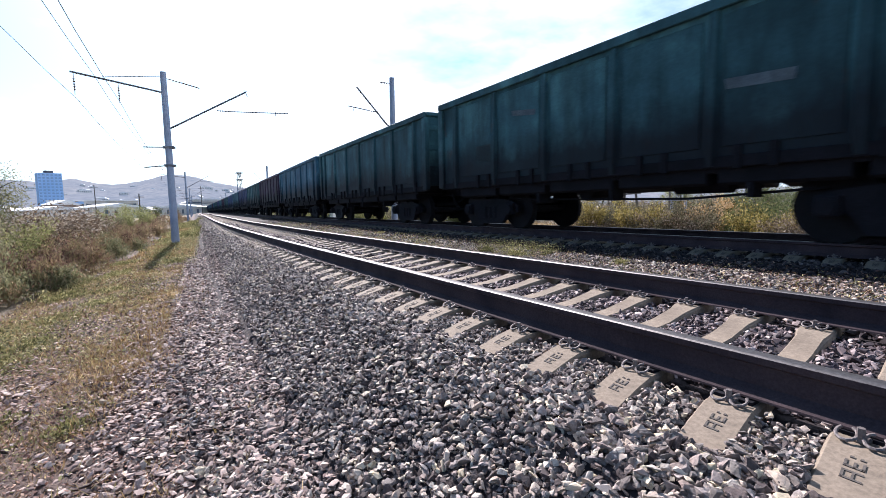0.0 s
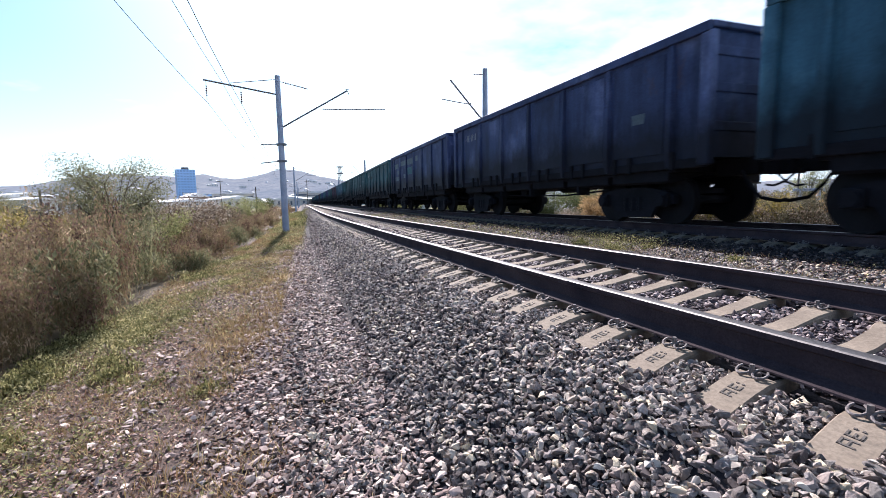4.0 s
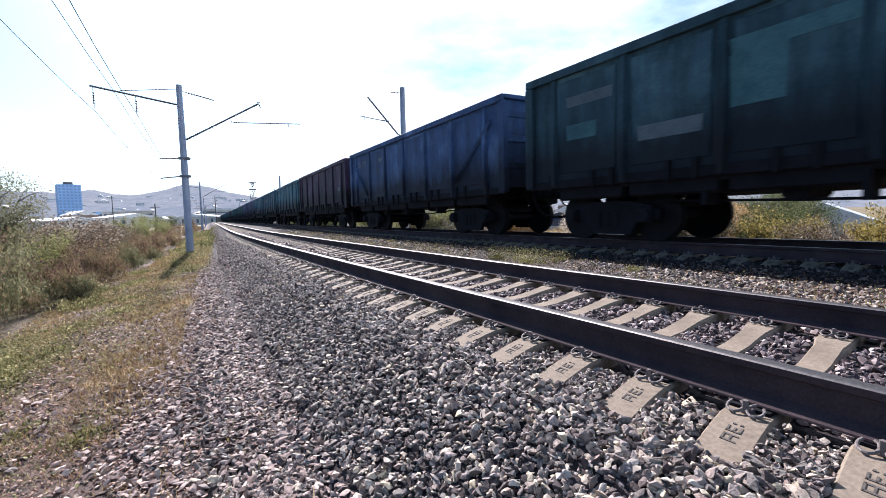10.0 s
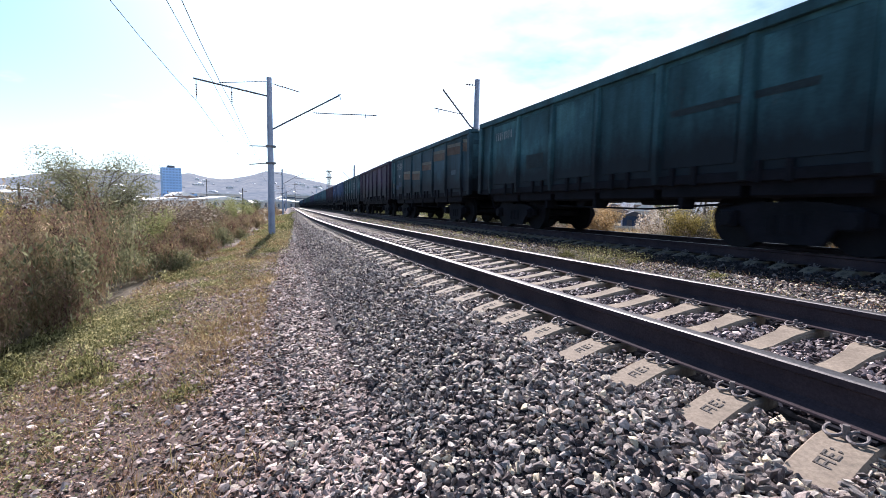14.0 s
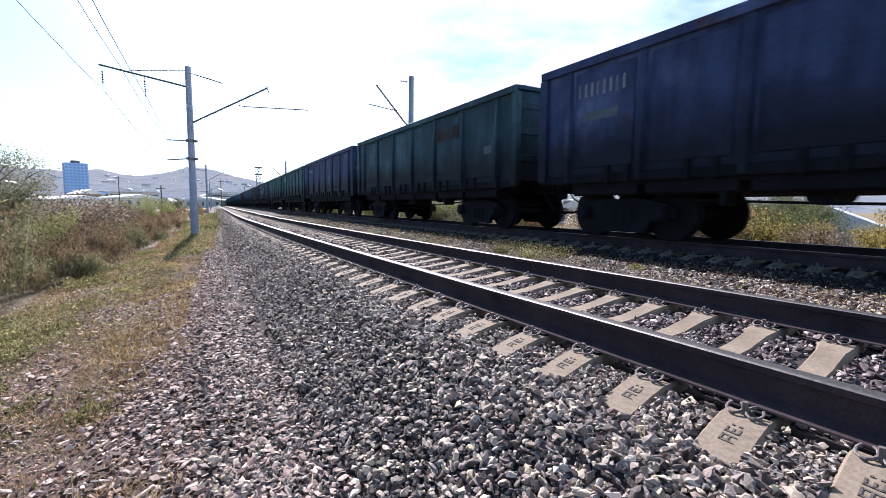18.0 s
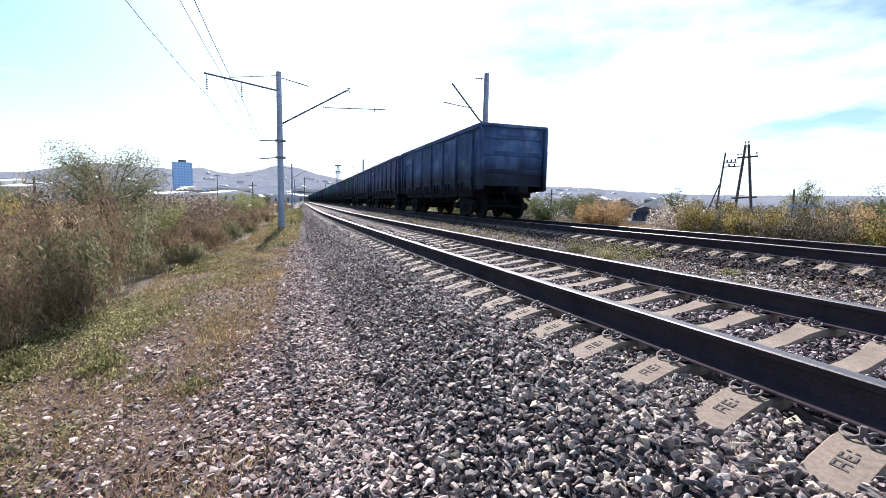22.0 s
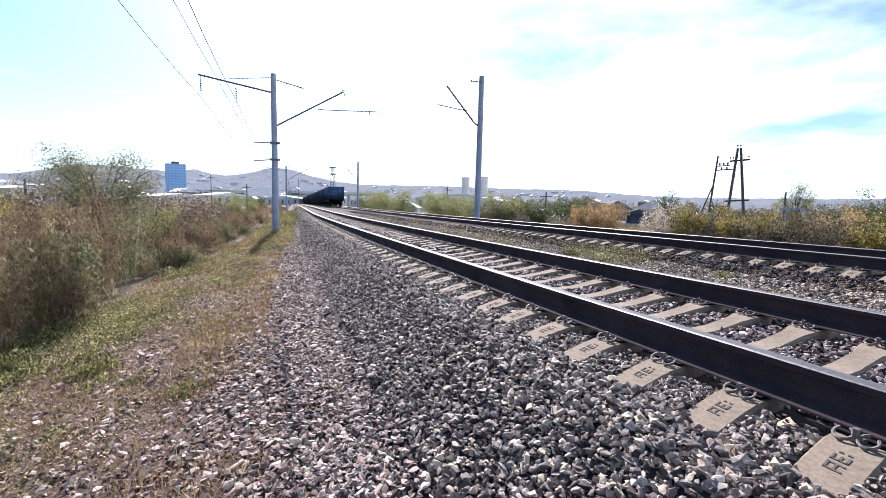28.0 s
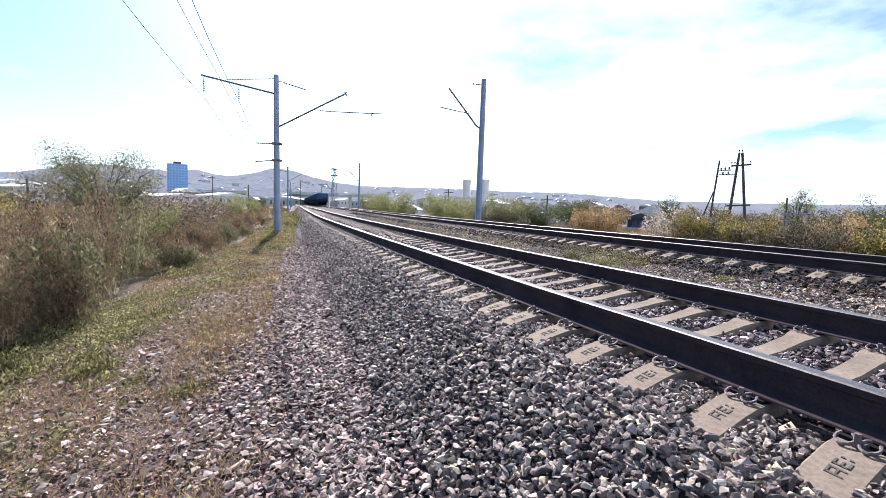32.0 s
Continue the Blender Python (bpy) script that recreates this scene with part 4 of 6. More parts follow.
        patch(e, "stencil_panel", -4.7, -4.35, 1.95, 2.1, PATCH_PALE)
    elif n == 17:
        number(e, 5.3, 2.72, 8, 0.26, WHITE_PAINT)
        patch(e, "touch_up_patch", 4.6, 5.2, 2.2, 2.45, PATCH_BLUE)
        for y0, y1 in ((5.65, 6.2), (3.85, 5.4), (2.0, 3.6)):
            patch(e, "pale_band", y0, y1, 1.95, 2.12, PATCH_BROWN, slant=0.02)
    elif n == 18:
        number(e, 5.3, 2.72, 8, 0.26, WHITE_PAINT)
        patch(e, "stencil_panel", -4.75, -4.35, 2.02, 2.24, PATCH_PALE, "small pale stencilled panel")


make_train()

# ---- overhead line ----


def pole_bm(h, r0, r1, z0=-0.6):
    bm = bmesh.new()
    bmesh.ops.create_cone(bm, cap_ends=True, segments=20, radius1=r0, radius2=r1, depth=h - z0, matrix=pose(0, 0, (h + z0) / 2))
    return bm


def insulator(bm, p, q, n=4, r=0.055):
    p, q = Vector(p), Vector(q)
    tube(bm, [p, q], 0.018, 6)
    d = (q - p)
    m = d.to_track_quat("Z", "Y").to_matrix().to_4x4()
    for k in range(n):
        c = p + d * ((k + 0.5) / n)
        bmesh.ops.create_cone(bm, cap_ends=True, segments=12, radius1=r, radius2=r * 0.35, depth=0.05, matrix=Matrix.Translation(c) @ m)


def left_pole(s, lean=0.0, u0=-2.87):
    """Concrete catenary pole beside the path, with a cantilever over the near track and a feeder arm to the other side."""
    base = at_line(s, u0, float(ground_z(u0, s)))
    e = new("catenary_pole")
    e.matrix_world = Matrix.Translation(base) @ pose(0, 0, 0, 0, lean, -math.degrees(line(s)[2])) @ Matrix.Diagonal((0.91, 0.91, 0.91, 1))
    part("mast", pole_bm(8.53, 0.185, 0.13), POLE_CONCRETE, e)
    bm = bmesh.new()
    tube(bm, [(-0.12, 0, 7.55), (-3.62, 0, 8.10)], 0.045, 6)
    part("feeder_arm", bm, STEEL, e)
    bm = bmesh.new()
    tube(bm, [(-0.1, 0, 8.33), (-2.45, 0, 8.0)], 0.02, 5)
    part("stay_rod", bm, STEEL, e)
    for x, z in ((-3.5, 8.03), (-1.85, 7.80)):
        bm = bmesh.new()
        tube(bm, [(x, 0, z), (x, 0, z - 0.22)], 0.012, 5)
        insulator(bm, (x, 0, z - 0.2), (x, 0, z - 0.78), 5, 0.05)
        tube(bm, [(x, 0, z - 0.78), (x, 0, z - 0.95)], 0.012, 5)
        part("hanging_insulator", bm, PORCELAIN, e)
    bm = bmesh.new()
    tube(bm, [(0.12, 0, 8.22), (0.35, 0, 8.2)], 0.02, 5)
    insulator(bm, (0.35, 0, 8.18), (0.75, 0, 8.1), 3, 0.06)
    tube(bm, [(0.75, 0, 8.1), (1.55, 0, 7.92)], 0.028, 5)
    part("stay_insulator", bm, PORCELAIN, e)
    bm = bmesh.new()
    tube(bm, [(0.14, 0, 5.82), (3.72, 0, 7.96)], 0.045, 6)
    tube(bm, [(3.72, 0, 7.96), (3.80, 0, 7.72)], 0.02, 5)
    tube(bm, [(3.62, 0, 8.02), (3.80, 0, 8.02)], 0.02, 5)
    part("cantilever", bm, STEEL, e)
    bm = bmesh.new()
    insulator(bm, (2.28, 0, 6.88), (2.75, 0, 6.87), 4, 0.05)
    tube(bm, [(2.75, 0, 6.87), (5.85, 0, 7.02)], 0.026, 5)
    tube(bm, [(5.2, 0, 7.04), (5.2, 0, 6.82)], 0.02, 5)
    part("registration_arm", bm, STEEL, e)
    for z, x0, x1 in ((4.88, -1.05, 0.30), (3.98, -1.08, 0.28)):
        bm = bmesh.new()
        tube(bm, [(x0, 0, z - (0.12 if z < 4.5 else 0.03)), (-0.1, 0, z)], 0.028, 5)
        box(bm, -0.24, 0.26, -0.2, 0.2, z - 0.05, z + 0.05, 0.01)
        tube(bm, [(0.2, 0, z), (x1, 0, z)], 0.05, 6)
        part("side_bracket", bm, STEEL, e)
    return tagged(e, "grey concrete catenary pole with steel arms and insulators", "catenary pole", "catenary poles")


def right_pole(s, lean=2.0, h=8.6, u0=7.95):
    base = at_line(s, u0, float(ground_z(u0, s)))
    e = new("catenary_pole")
    e.matrix_world = Matrix.Translation(base) @ pose(0, 0, 0, 0, lean, -math.degrees(line(s)[2]))
    part("mast", pole_bm(h, 0.195, 0.14), POLE_CONCRETE, e)
    bm = bmesh.new()
    tube(bm, [(-0.14, 0, 5.95), (-0.35, 0, 6.05), (-2.1, 0, 7.95)], 0.045, 6)
    part("cantilever", bm, STEEL, e)
    bm = bmesh.new()
    insulator(bm, (-0.85, 0, 6.72), (-1.35, 0, 6.74), 4, 0.055)
    tube(bm, [(-1.35, 0, 6.74), (-2.6, 0, 6.88)], 0.026, 5)
    tube(bm, [(-2.3, 0, 6.85), (-2.3, 0, 6.65)], 0.018, 5)
    part("registration_arm", bm, STEEL, e)
    bm = bmesh.new()
    tube(bm, [(-0.1, 0, 8.38), (-0.25, 0, 8.38)], 0.02, 5)
    insulator(bm, (-0.25, 0, 8.38), (-0.72, 0, 8.36), 3, 0.06)
    part("line_insulator", bm, PORCELAIN, e)
    return tagged(e, "leaning grey concrete catenary pole with a single steel cantilever", "catenary pole", "catenary poles")


POLE_S = (24.0, 82.0, 140.0, 198.0)
for i, s in enumerate(POLE_S):
    left_pole(s, (0.0, 0.0, -0.3, 0.4)[i], (-2.87, -3.0, -3.0, -3.0)[i])
    right_pole(s, (0.5, 0.3, 0.0, 0.4)[i], (8.7, 9.1, 8.8, 8.8)[i], (8.2, 9.2, 9.0, 9.0)[i])


def wire(name, u, z, sag, lift=0.0, r=0.007, label="thin dark overhead wire"):
    bm = bmesh.new()
    stops = (-34.0,) + POLE_S + (256.0,)
    pts = []
    for a, b in zip(stops, stops[1:]):
        for k in range(12):
            t = k / 12
            pts.append(at_line(a + (b - a) * t, u, z + lift - 4 * sag * t * (1 - t)))
    tube(bm, pts, r, 4)
    return tagged(part(name, bm, WIRE), label, "overhead wire", "overhead wires")


wire("feeder_wire", -6.02, 5.42, 0.52, r=0.010)
wire("feeder_wire", -4.53, 5.40, 0.50, r=0.010)
wire("feeder_wire", -5.40, 6.50, 0.42, r=0.010)

# ---- loose stone ----


def stone_shapes(n, seed, flat=1.0):
    """Broken stones: hulls of a few random points."""
    rnd = random.Random(seed)
    out = []
    for _ in range(n):
        bm = bmesh.new()
        for _ in range(11):
            v = Vector((rnd.gauss(0, 1), rnd.gauss(0, 1), rnd.gauss(0, 1))).normalized() * rnd.uniform(0.84, 1.12)
            bm.verts.new((v.x * 1.25, v.y * 0.86, v.z * 0.62 * flat))
        r = bmesh.ops.convex_hull(bm, input=bm.verts[:])
        bmesh.ops.delete(bm, geom=[g for g in r["geom_interior"] if isinstance(g, bmesh.types.BMVert)], context="VERTS")
        bmesh.ops.triangulate(bm, faces=bm.faces[:])
        bm.verts.index_update()
        out.append((np.array([v.co[:] for v in bm.verts]), np.array([[v.index for v in f.verts] for f in bm.faces])))
        bm.free()
    return out


SHAPES = stone_shapes(40, 5, 0.85)
FLAT_SHAPES = stone_shapes(24, 6, 0.55)


def turns(rng, n, tilt):
    """n rotation matrices: any heading, tilted by about so many radians."""
    a, b, c = rng.uniform(0, 2 * np.pi, n), rng.normal(0, tilt, n), rng.normal(0, tilt, n)
    z, o = np.zeros(n), np.ones(n)
    def m(rows):
        return np.stack([np.stack(r, -1) for r in rows], -2)
    rz = m([[np.cos(a), -np.sin(a), z], [np.sin(a), np.cos(a), z], [z, z, o]])
    rx = m([[o, z, z], [z, np.cos(b), -np.sin(b)], [z, np.sin(b), np.cos(b)]])
    ry = m([[np.cos(c), z, np.sin(c)], [z, o, z], [-np.sin(c), z, np.cos(c)]])
    return rx @ ry @ rz


def sleeper_clear(s, u, lift_u):
    """True where no sleeper top lies open."""
    k = (s - SLEEPER_PHASE - aslant(u - lift_u)) / PITCH
    near = np.abs(k - np.round(k)) * PITCH < 0.098
    return ~(near & (np.abs(u - lift_u) < 1.295))


def scatter_stones(name, regions, shapes, material, label, seed, tilt=0.7):
    rng = np.random.default_rng(seed)
    V, F, base = [], [], 0
    for u0, u1, s0, s1, per, r0, r1, lift in regions:
        n = int((u1 - u0) * (s1 - s0) * per)
        u, s = rng.uniform(u0, u1, n), rng.uniform(s0, s1, n)
        if u0 < -2.0:
            u = u - np.abs(rng.normal(0, 0.22, n)) * (u < u0 + 0.3)
        u = u + draw_in(u, s)
        ok = sleeper_clear(s, u, 0.0) & sleeper_clear(s, u, SPACING)
        for ru in (-0.8, 0.8, SPACING - 0.8, SPACING + 0.8):
            ok &= np.abs(u - ru) > 0.085
        u, s = u[ok], s[ok]
        n = len(u)
        x, y = line_arrays(s, u)
        r = r0 + (r1 - r0) * rng.random(n) ** 1.6
        z = ground_h(u, x, y) + lift + rng.uniform(-0.018, 0.024, n)
        T = turns(rng, n, tilt)
        pick = rng.integers(0, len(shapes), n)
        for k, (sv, sf) in enumerate(shapes):
            sel = np.nonzero(pick == k)[0]
            if not len(sel):
                continue
            sc = r[sel][:, None, None] * rng.uniform(0.8, 1.25, (len(sel), 1, 3))
            p = np.einsum("nij,nvj->nvi", T[sel], sv[None] * sc) + np.stack([x[sel], y[sel], z[sel]], -1)[:, None]
            V.append(p.reshape(-1, 3))
            F.append((sf[None] + (base + np.arange(len(sel)) * len(sv))[:, None, None]).reshape(-1, 3))
            base += len(sel) * len(sv)
    ob = soup(name, np.concatenate(V), np.concatenate(F), material)
    return tagged(ob, label, "gravel", kind="stuff")


ballast = scatter_stones("ballast", [
    (-2.51, -0.9, 0.2, 4.5, 3900, 0.009, 0.030, 0.006), (-2.46, -0.9, 4.5, 10.3, 1900, 0.012, 0.035, 0.005), (-2.46, -0.9, 10.3, 21.1, 512, 0.026, 0.045, 0.01), (-2.37, -0.9, 21.1, 45.1, 183, 0.04, 0.062, 0.01), (-2.37, -0.9, 45.1, 90.8, 61, 0.06, 0.09, 0.01),
    (-2.83, -2.46, 0.2, 11.1, 464, 0.014, 0.034, 0.004), (-3.39, -2.74, 0.2, 12.8, 183, 0.014, 0.034, 0.004), (-2.69, -2.41, 11.1, 32.7, 195, 0.024, 0.045, 0.004),
    (1.5, 3.5, 0.1, 9.2, 927, 0.015, 0.036, 0.008), (1.5, 3.5, 9.2, 40, 159, 0.033, 0.056, 0.008),
    (-1.62, -1.3, 0.1, 15.7, 793, 0.017, 0.034, 0.018), (-1.25, -0.88, 0.1, 8.0, 1500, 0.009, 0.019, 0.020), (-1.25, -0.88, 8.0, 18.0, 600, 0.012, 0.024, 0.018),
    (-2.51, -0.9, -2.5, 0.2, 2200, 0.012, 0.032, 0.006), (-2.46, -0.9, -7, -2.5, 900, 0.018, 0.040, 0.006), (1.5, 3.5, -7, 0.1, 600, 0.020, 0.040, 0.006),
], SHAPES, STONE, "grey crushed-stone ballast heaped along the rails", 11, 0.6)
scatter_stones("track_ballast", [
    (0.88, 1.5, 0.1, 9.2, 756, 0.018, 0.040, 0.008), (0.88, 1.5, 9.2, 40, 159, 0.033, 0.056, 0.008), (-0.72, 0.72, 0.5, 7.6, 1700, 0.011, 0.031, 0.006), (-0.72, 0.72, 7.6, 35.9, 268, 0.03, 0.05, 0.006),
    (-0.72, 0.72, -7, 0.5, 700, 0.018, 0.038, 0.006), (0.88, 1.5, -7, 0.1, 600, 0.020, 0.040, 0.006),
], SHAPES, STONE_DARK, "dark oily crushed-stone ballast between the rails", 13, 0.42)
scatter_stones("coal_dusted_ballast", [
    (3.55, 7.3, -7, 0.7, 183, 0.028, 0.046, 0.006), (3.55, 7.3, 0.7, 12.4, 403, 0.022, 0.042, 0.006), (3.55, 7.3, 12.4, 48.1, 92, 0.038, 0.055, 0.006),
], SHAPES, STONE_COAL_SHADE, "ballast dark with coal dust, the train's shade put into its tone", 14, 0.42)
scatter_stones("path_gravel", [
    (-3.1, -2.3, -2.5, 0.3, 1300, 0.012, 0.034, 0.010), (-3.2, -2.37, -7, -2.5, 500, 0.016, 0.036, 0.008), (-3.95, -3.1, -7, 0.3, 380, 0.012, 0.034, 0.004), (-3.08, -2.23, 0.3, 7, 1700, 0.012, 0.034, 0.012), (-3.95, -3.21, 0.3, 7, 512, 0.010, 0.032, 0.003), (-3.3, -2.18, 7, 17.8, 732, 0.018, 0.038, 0.012), (-3.3, -2.18, 17.8, 49.3, 146, 0.03, 0.055, 0.006), (-4.9, -3.86, 0.7, 7, 260, 0.010, 0.034, 0.008), (-4.79, -3.3, 7, 16.1, 240, 0.014, 0.034, 0.010),
    (0.95, 3.5, 0.3, 10.8, 73, 0.012, 0.03, 0.02),
], FLAT_SHAPES, GRAVEL, "pale flat gravel trodden along the lineside path", 12, 0.35)

# ---- low plants ----


def quads(c, a, b):
    """Leaves as lozenges: middle points c, half length a, half width b."""
    v = np.stack([c - a, c + b, c + a, c - b], 1).reshape(-1, 3)
    return v, np.arange(len(v)).reshape(-1, 4)


def unit(v):
    return v / np.maximum(np.linalg.norm(v, axis=-1, keepdims=True), 1e-9)


def blades(name, regions, material, label, seed, category="grass"):
    """Grass and stalks: thin blades that lean out of tufts; u, s, tufts per square metre, blades a tuft, length, width."""
    rng = np.random.default_rng(seed)
    C, A, B = [], [], []
    for u0, u1, s0, s1, per, each, length, width, lean, edge in regions:
        n = int((u1 - u0) * (s1 - s0) * per)
        u, s = rng.uniform(u0, u1, n), rng.uniform(s0, s1, n)
        drift = np.sin(u * 2.3 + np.sin(s * 1.1)) * np.sin(s * 1.7 + 2 * np.sin(u * 1.3)) * 0.5 + 0.5
        keep = rng.random(n) < np.clip(drift * edge + (1 - edge), 0, 1)
        u, s = u[keep], s[keep]
        u = u + draw_in(u, s)
        u, s = np.repeat(u, each), np.repeat(s, each)
        x, y = line_arrays(s, u)
        m = len(x)
        h = length * rng.uniform(0.35, 1.2, m)
        d = unit(np.stack([rng.normal(0, lean, m), rng.normal(0, lean, m), np.ones(m)], -1))
        w = unit(np.stack([rng.normal(0, 1, m), rng.normal(0, 1, m), rng.normal(0, 0.2, m)], -1))
        foot = np.stack([x + rng.normal(0, 0.03, m), y + rng.normal(0, 0.03, m), ground_h(u, x, y)], -1)
        C.append(foot + d * h[:, None] * 0.5)
        A.append(d * h[:, None] * 0.52)
        B.append(w * (width * rng.uniform(0.6, 1.3, m))[:, None])
    v, f = quads(np.concatenate(C), np.concatenate(A), np.concatenate(B))
    return tagged(soup(name, v, f, material), label, category, kind="stuff")


def flat_leaves(name, regions, material, label, seed, category="leaves"):
    """Leaves lying or standing low: u, s, number per square metre, half length, height over the ground, tilt."""
    rng = np.random.default_rng(seed)
    C, A, B = [], [], []
    for u0, u1, s0, s1, per, size, high, tilt, edge in regions:
        n = int((u1 - u0) * (s1 - s0) * per)
        u, s = rng.uniform(u0, u1, n), rng.uniform(s0, s1, n)
        drift = np.sin(u * 1.9 + 1.3 + np.sin(s * 0.9)) * np.sin(s * 1.3 + 2 * np.sin(u * 1.1)) * 0.5 + 0.5
        if edge > 1:
            drift = 0.45 * drift + 0.55 * (0.5 + 0.5 * np.sin(u * 9.7 + 2.5 * np.sin(s * 3.1)) * np.sin(s * 7.3 + 2.2 * np.sin(u * 4.3)))
        keep = rng.random(n) < np.clip(drift * edge + (1 - edge), 0, 1)
        u, s = u[keep], s[keep]
        u = u + draw_in(u, s)
        m = len(u)
        x, y = line_arrays(s, u)
        z = ground_h(u, x, y) + 0.008 + high * rng.random(m) ** 1.5
        a = rng.uniform(0, 2 * np.pi, m)
        la = unit(np.stack([np.cos(a), np.sin(a), rng.normal(0, tilt, m)], -1))
        lb = unit(np.stack([-np.sin(a), np.cos(a), rng.normal(0, tilt, m)], -1))
        r = size * rng.uniform(0.5, 1.4, m)
        C.append(np.stack([x, y, z], -1)); A.append(la * r[:, None]); B.append(lb * (r * rng.uniform(0.35, 0.7, m))[:, None])
    v, f = quads(np.concatenate(C), np.concatenate(A), np.concatenate(B))
    return tagged(soup(name, v, f, material), label, category, kind="stuff")


blades("dry_grass", [
    (-5.62, -3.21, 0.5, 6.1, 464, 6, 0.07, 0.0026, 0.9, 0.97), (-5.53, -3.02, 6.1, 16.1, 342, 6, 0.09, 0.0042, 0.75, 0.95), (-4.69, -2.83, 16.1, 49.3, 98, 6, 0.13, 0.009, 0.6, 0.4),
    (-3.75, -3.0, 1.0, 7.8, 430, 6, 0.10, 0.003, 0.8, 1.05), (-3.9, -2.95, 7.8, 24.4, 110, 6, 0.12, 0.0045, 0.7, 1.1), (-3.11, -2.37, 1.2, 11.1, 49, 5, 0.09, 0.003, 0.7, 0.9),
    (-55.75, -12.97, 1.2, 74.2, 2, 6, 0.55, 0.02, 0.4, 0.5), (7.6, 11, 1.9, 48.1, 12.2, 6, 0.25, 0.012, 0.5, 0.5), (8.6, 24, -3, 26, 16, 8, 0.55, 0.010, 0.45, 0.7), (12, 60, 26, 74, 2.2, 6, 0.55, 0.02, 0.4, 0.5), (1.9, 3.7, 0.7, 15.7, 37, 5, 0.09, 0.004, 0.8, 0.8),
    (-5.62, -3.1, -8, 0.5, 260, 6, 0.08, 0.003, 0.9, 0.97), (-9.0, -5.6, -8, 0.5, 90, 6, 0.14, 0.006, 0.8, 0.9), (-13.0, -7.0, -8, 12.0, 30, 7, 0.3, 0.008, 0.6, 0.7),
], DRY_GRASS, "dry tan autumn grass on the bank", 21)
flat_leaves("green_herbs", [
    (-5.53, -4.15, 2.2, 8.5, 2900, 0.014, 0.12, 0.7, 1.25), (-5.34, -3.48, 7, 11.9, 700, 0.016, 0.12, 0.7, 1.3), (-4.6, -3.3, 1.7, 4.5, 1952, 0.014, 0.09, 0.7, 1.45),
    (-5.6, -4.75, 1.2, 8.5, 4200, 0.013, 0.15, 0.6, 0.8), (-4.88, -3.58, 1.2, 7, 1220, 0.010, 0.06, 0.5, 0.97), (-5.53, -3.3, 5.3, 17.8, 756, 0.017, 0.11, 0.6, 0.85), (-4.41, -2.93, 17.8, 36.9, 220, 0.03, 0.16, 0.5, 0.7),
    (-3.9, -2.9, 8.0, 14.0, 420, 0.018, 0.13, 0.6, 1.2), (-3.9, -2.7, 14.0, 28.0, 420, 0.026, 0.2, 0.6, 0.75),
    (2, 3.7, 1.1, 6, 317, 0.013, 0.09, 0.6, 0.97), (2.5, 3.7, 6, 8.8, 3172, 0.015, 0.16, 0.6, 0.97), (2.3, 3.7, 8.8, 13.3, 610, 0.018, 0.12, 0.6, 0.95), (2.2, 3.7, 13.3, 31.9, 146, 0.03, 0.12, 0.5, 0.9), (7.2, 9, 2.7, 40, 110, 0.03, 0.2, 0.5, 0.6),
], GREEN_HERB, "low green herbs and clover on the bank", 22, "herbs")
flat_leaves("leaf_litter", [
    (-5.62, -2.83, 0.5, 7, 2562, 0.012, 0.022, 0.45, 0.45), (-5.53, -2.74, 7, 19.4, 586, 0.019, 0.03, 0.45, 0.55), (1.6, 3.8, 0.7, 10.8, 130, 0.014, 0.012, 0.3, 0.7), (2.5, 3.95, 0.5, 12.0, 1500, 0.013, 0.03, 0.5, 0.95), (2.3, 3.95, 12.0, 30.0, 420, 0.022, 0.04, 0.5, 0.95), (-2.93, -1.34, 0.3, 7, 27, 0.014, 0.03, 0.4, 0.5),
    (-2.93, -2.46, 1.2, 24.4, 244, 0.015, 0.05, 0.6, 0.5),
], LITTER, "fallen red-brown leaves and stalks", 23)


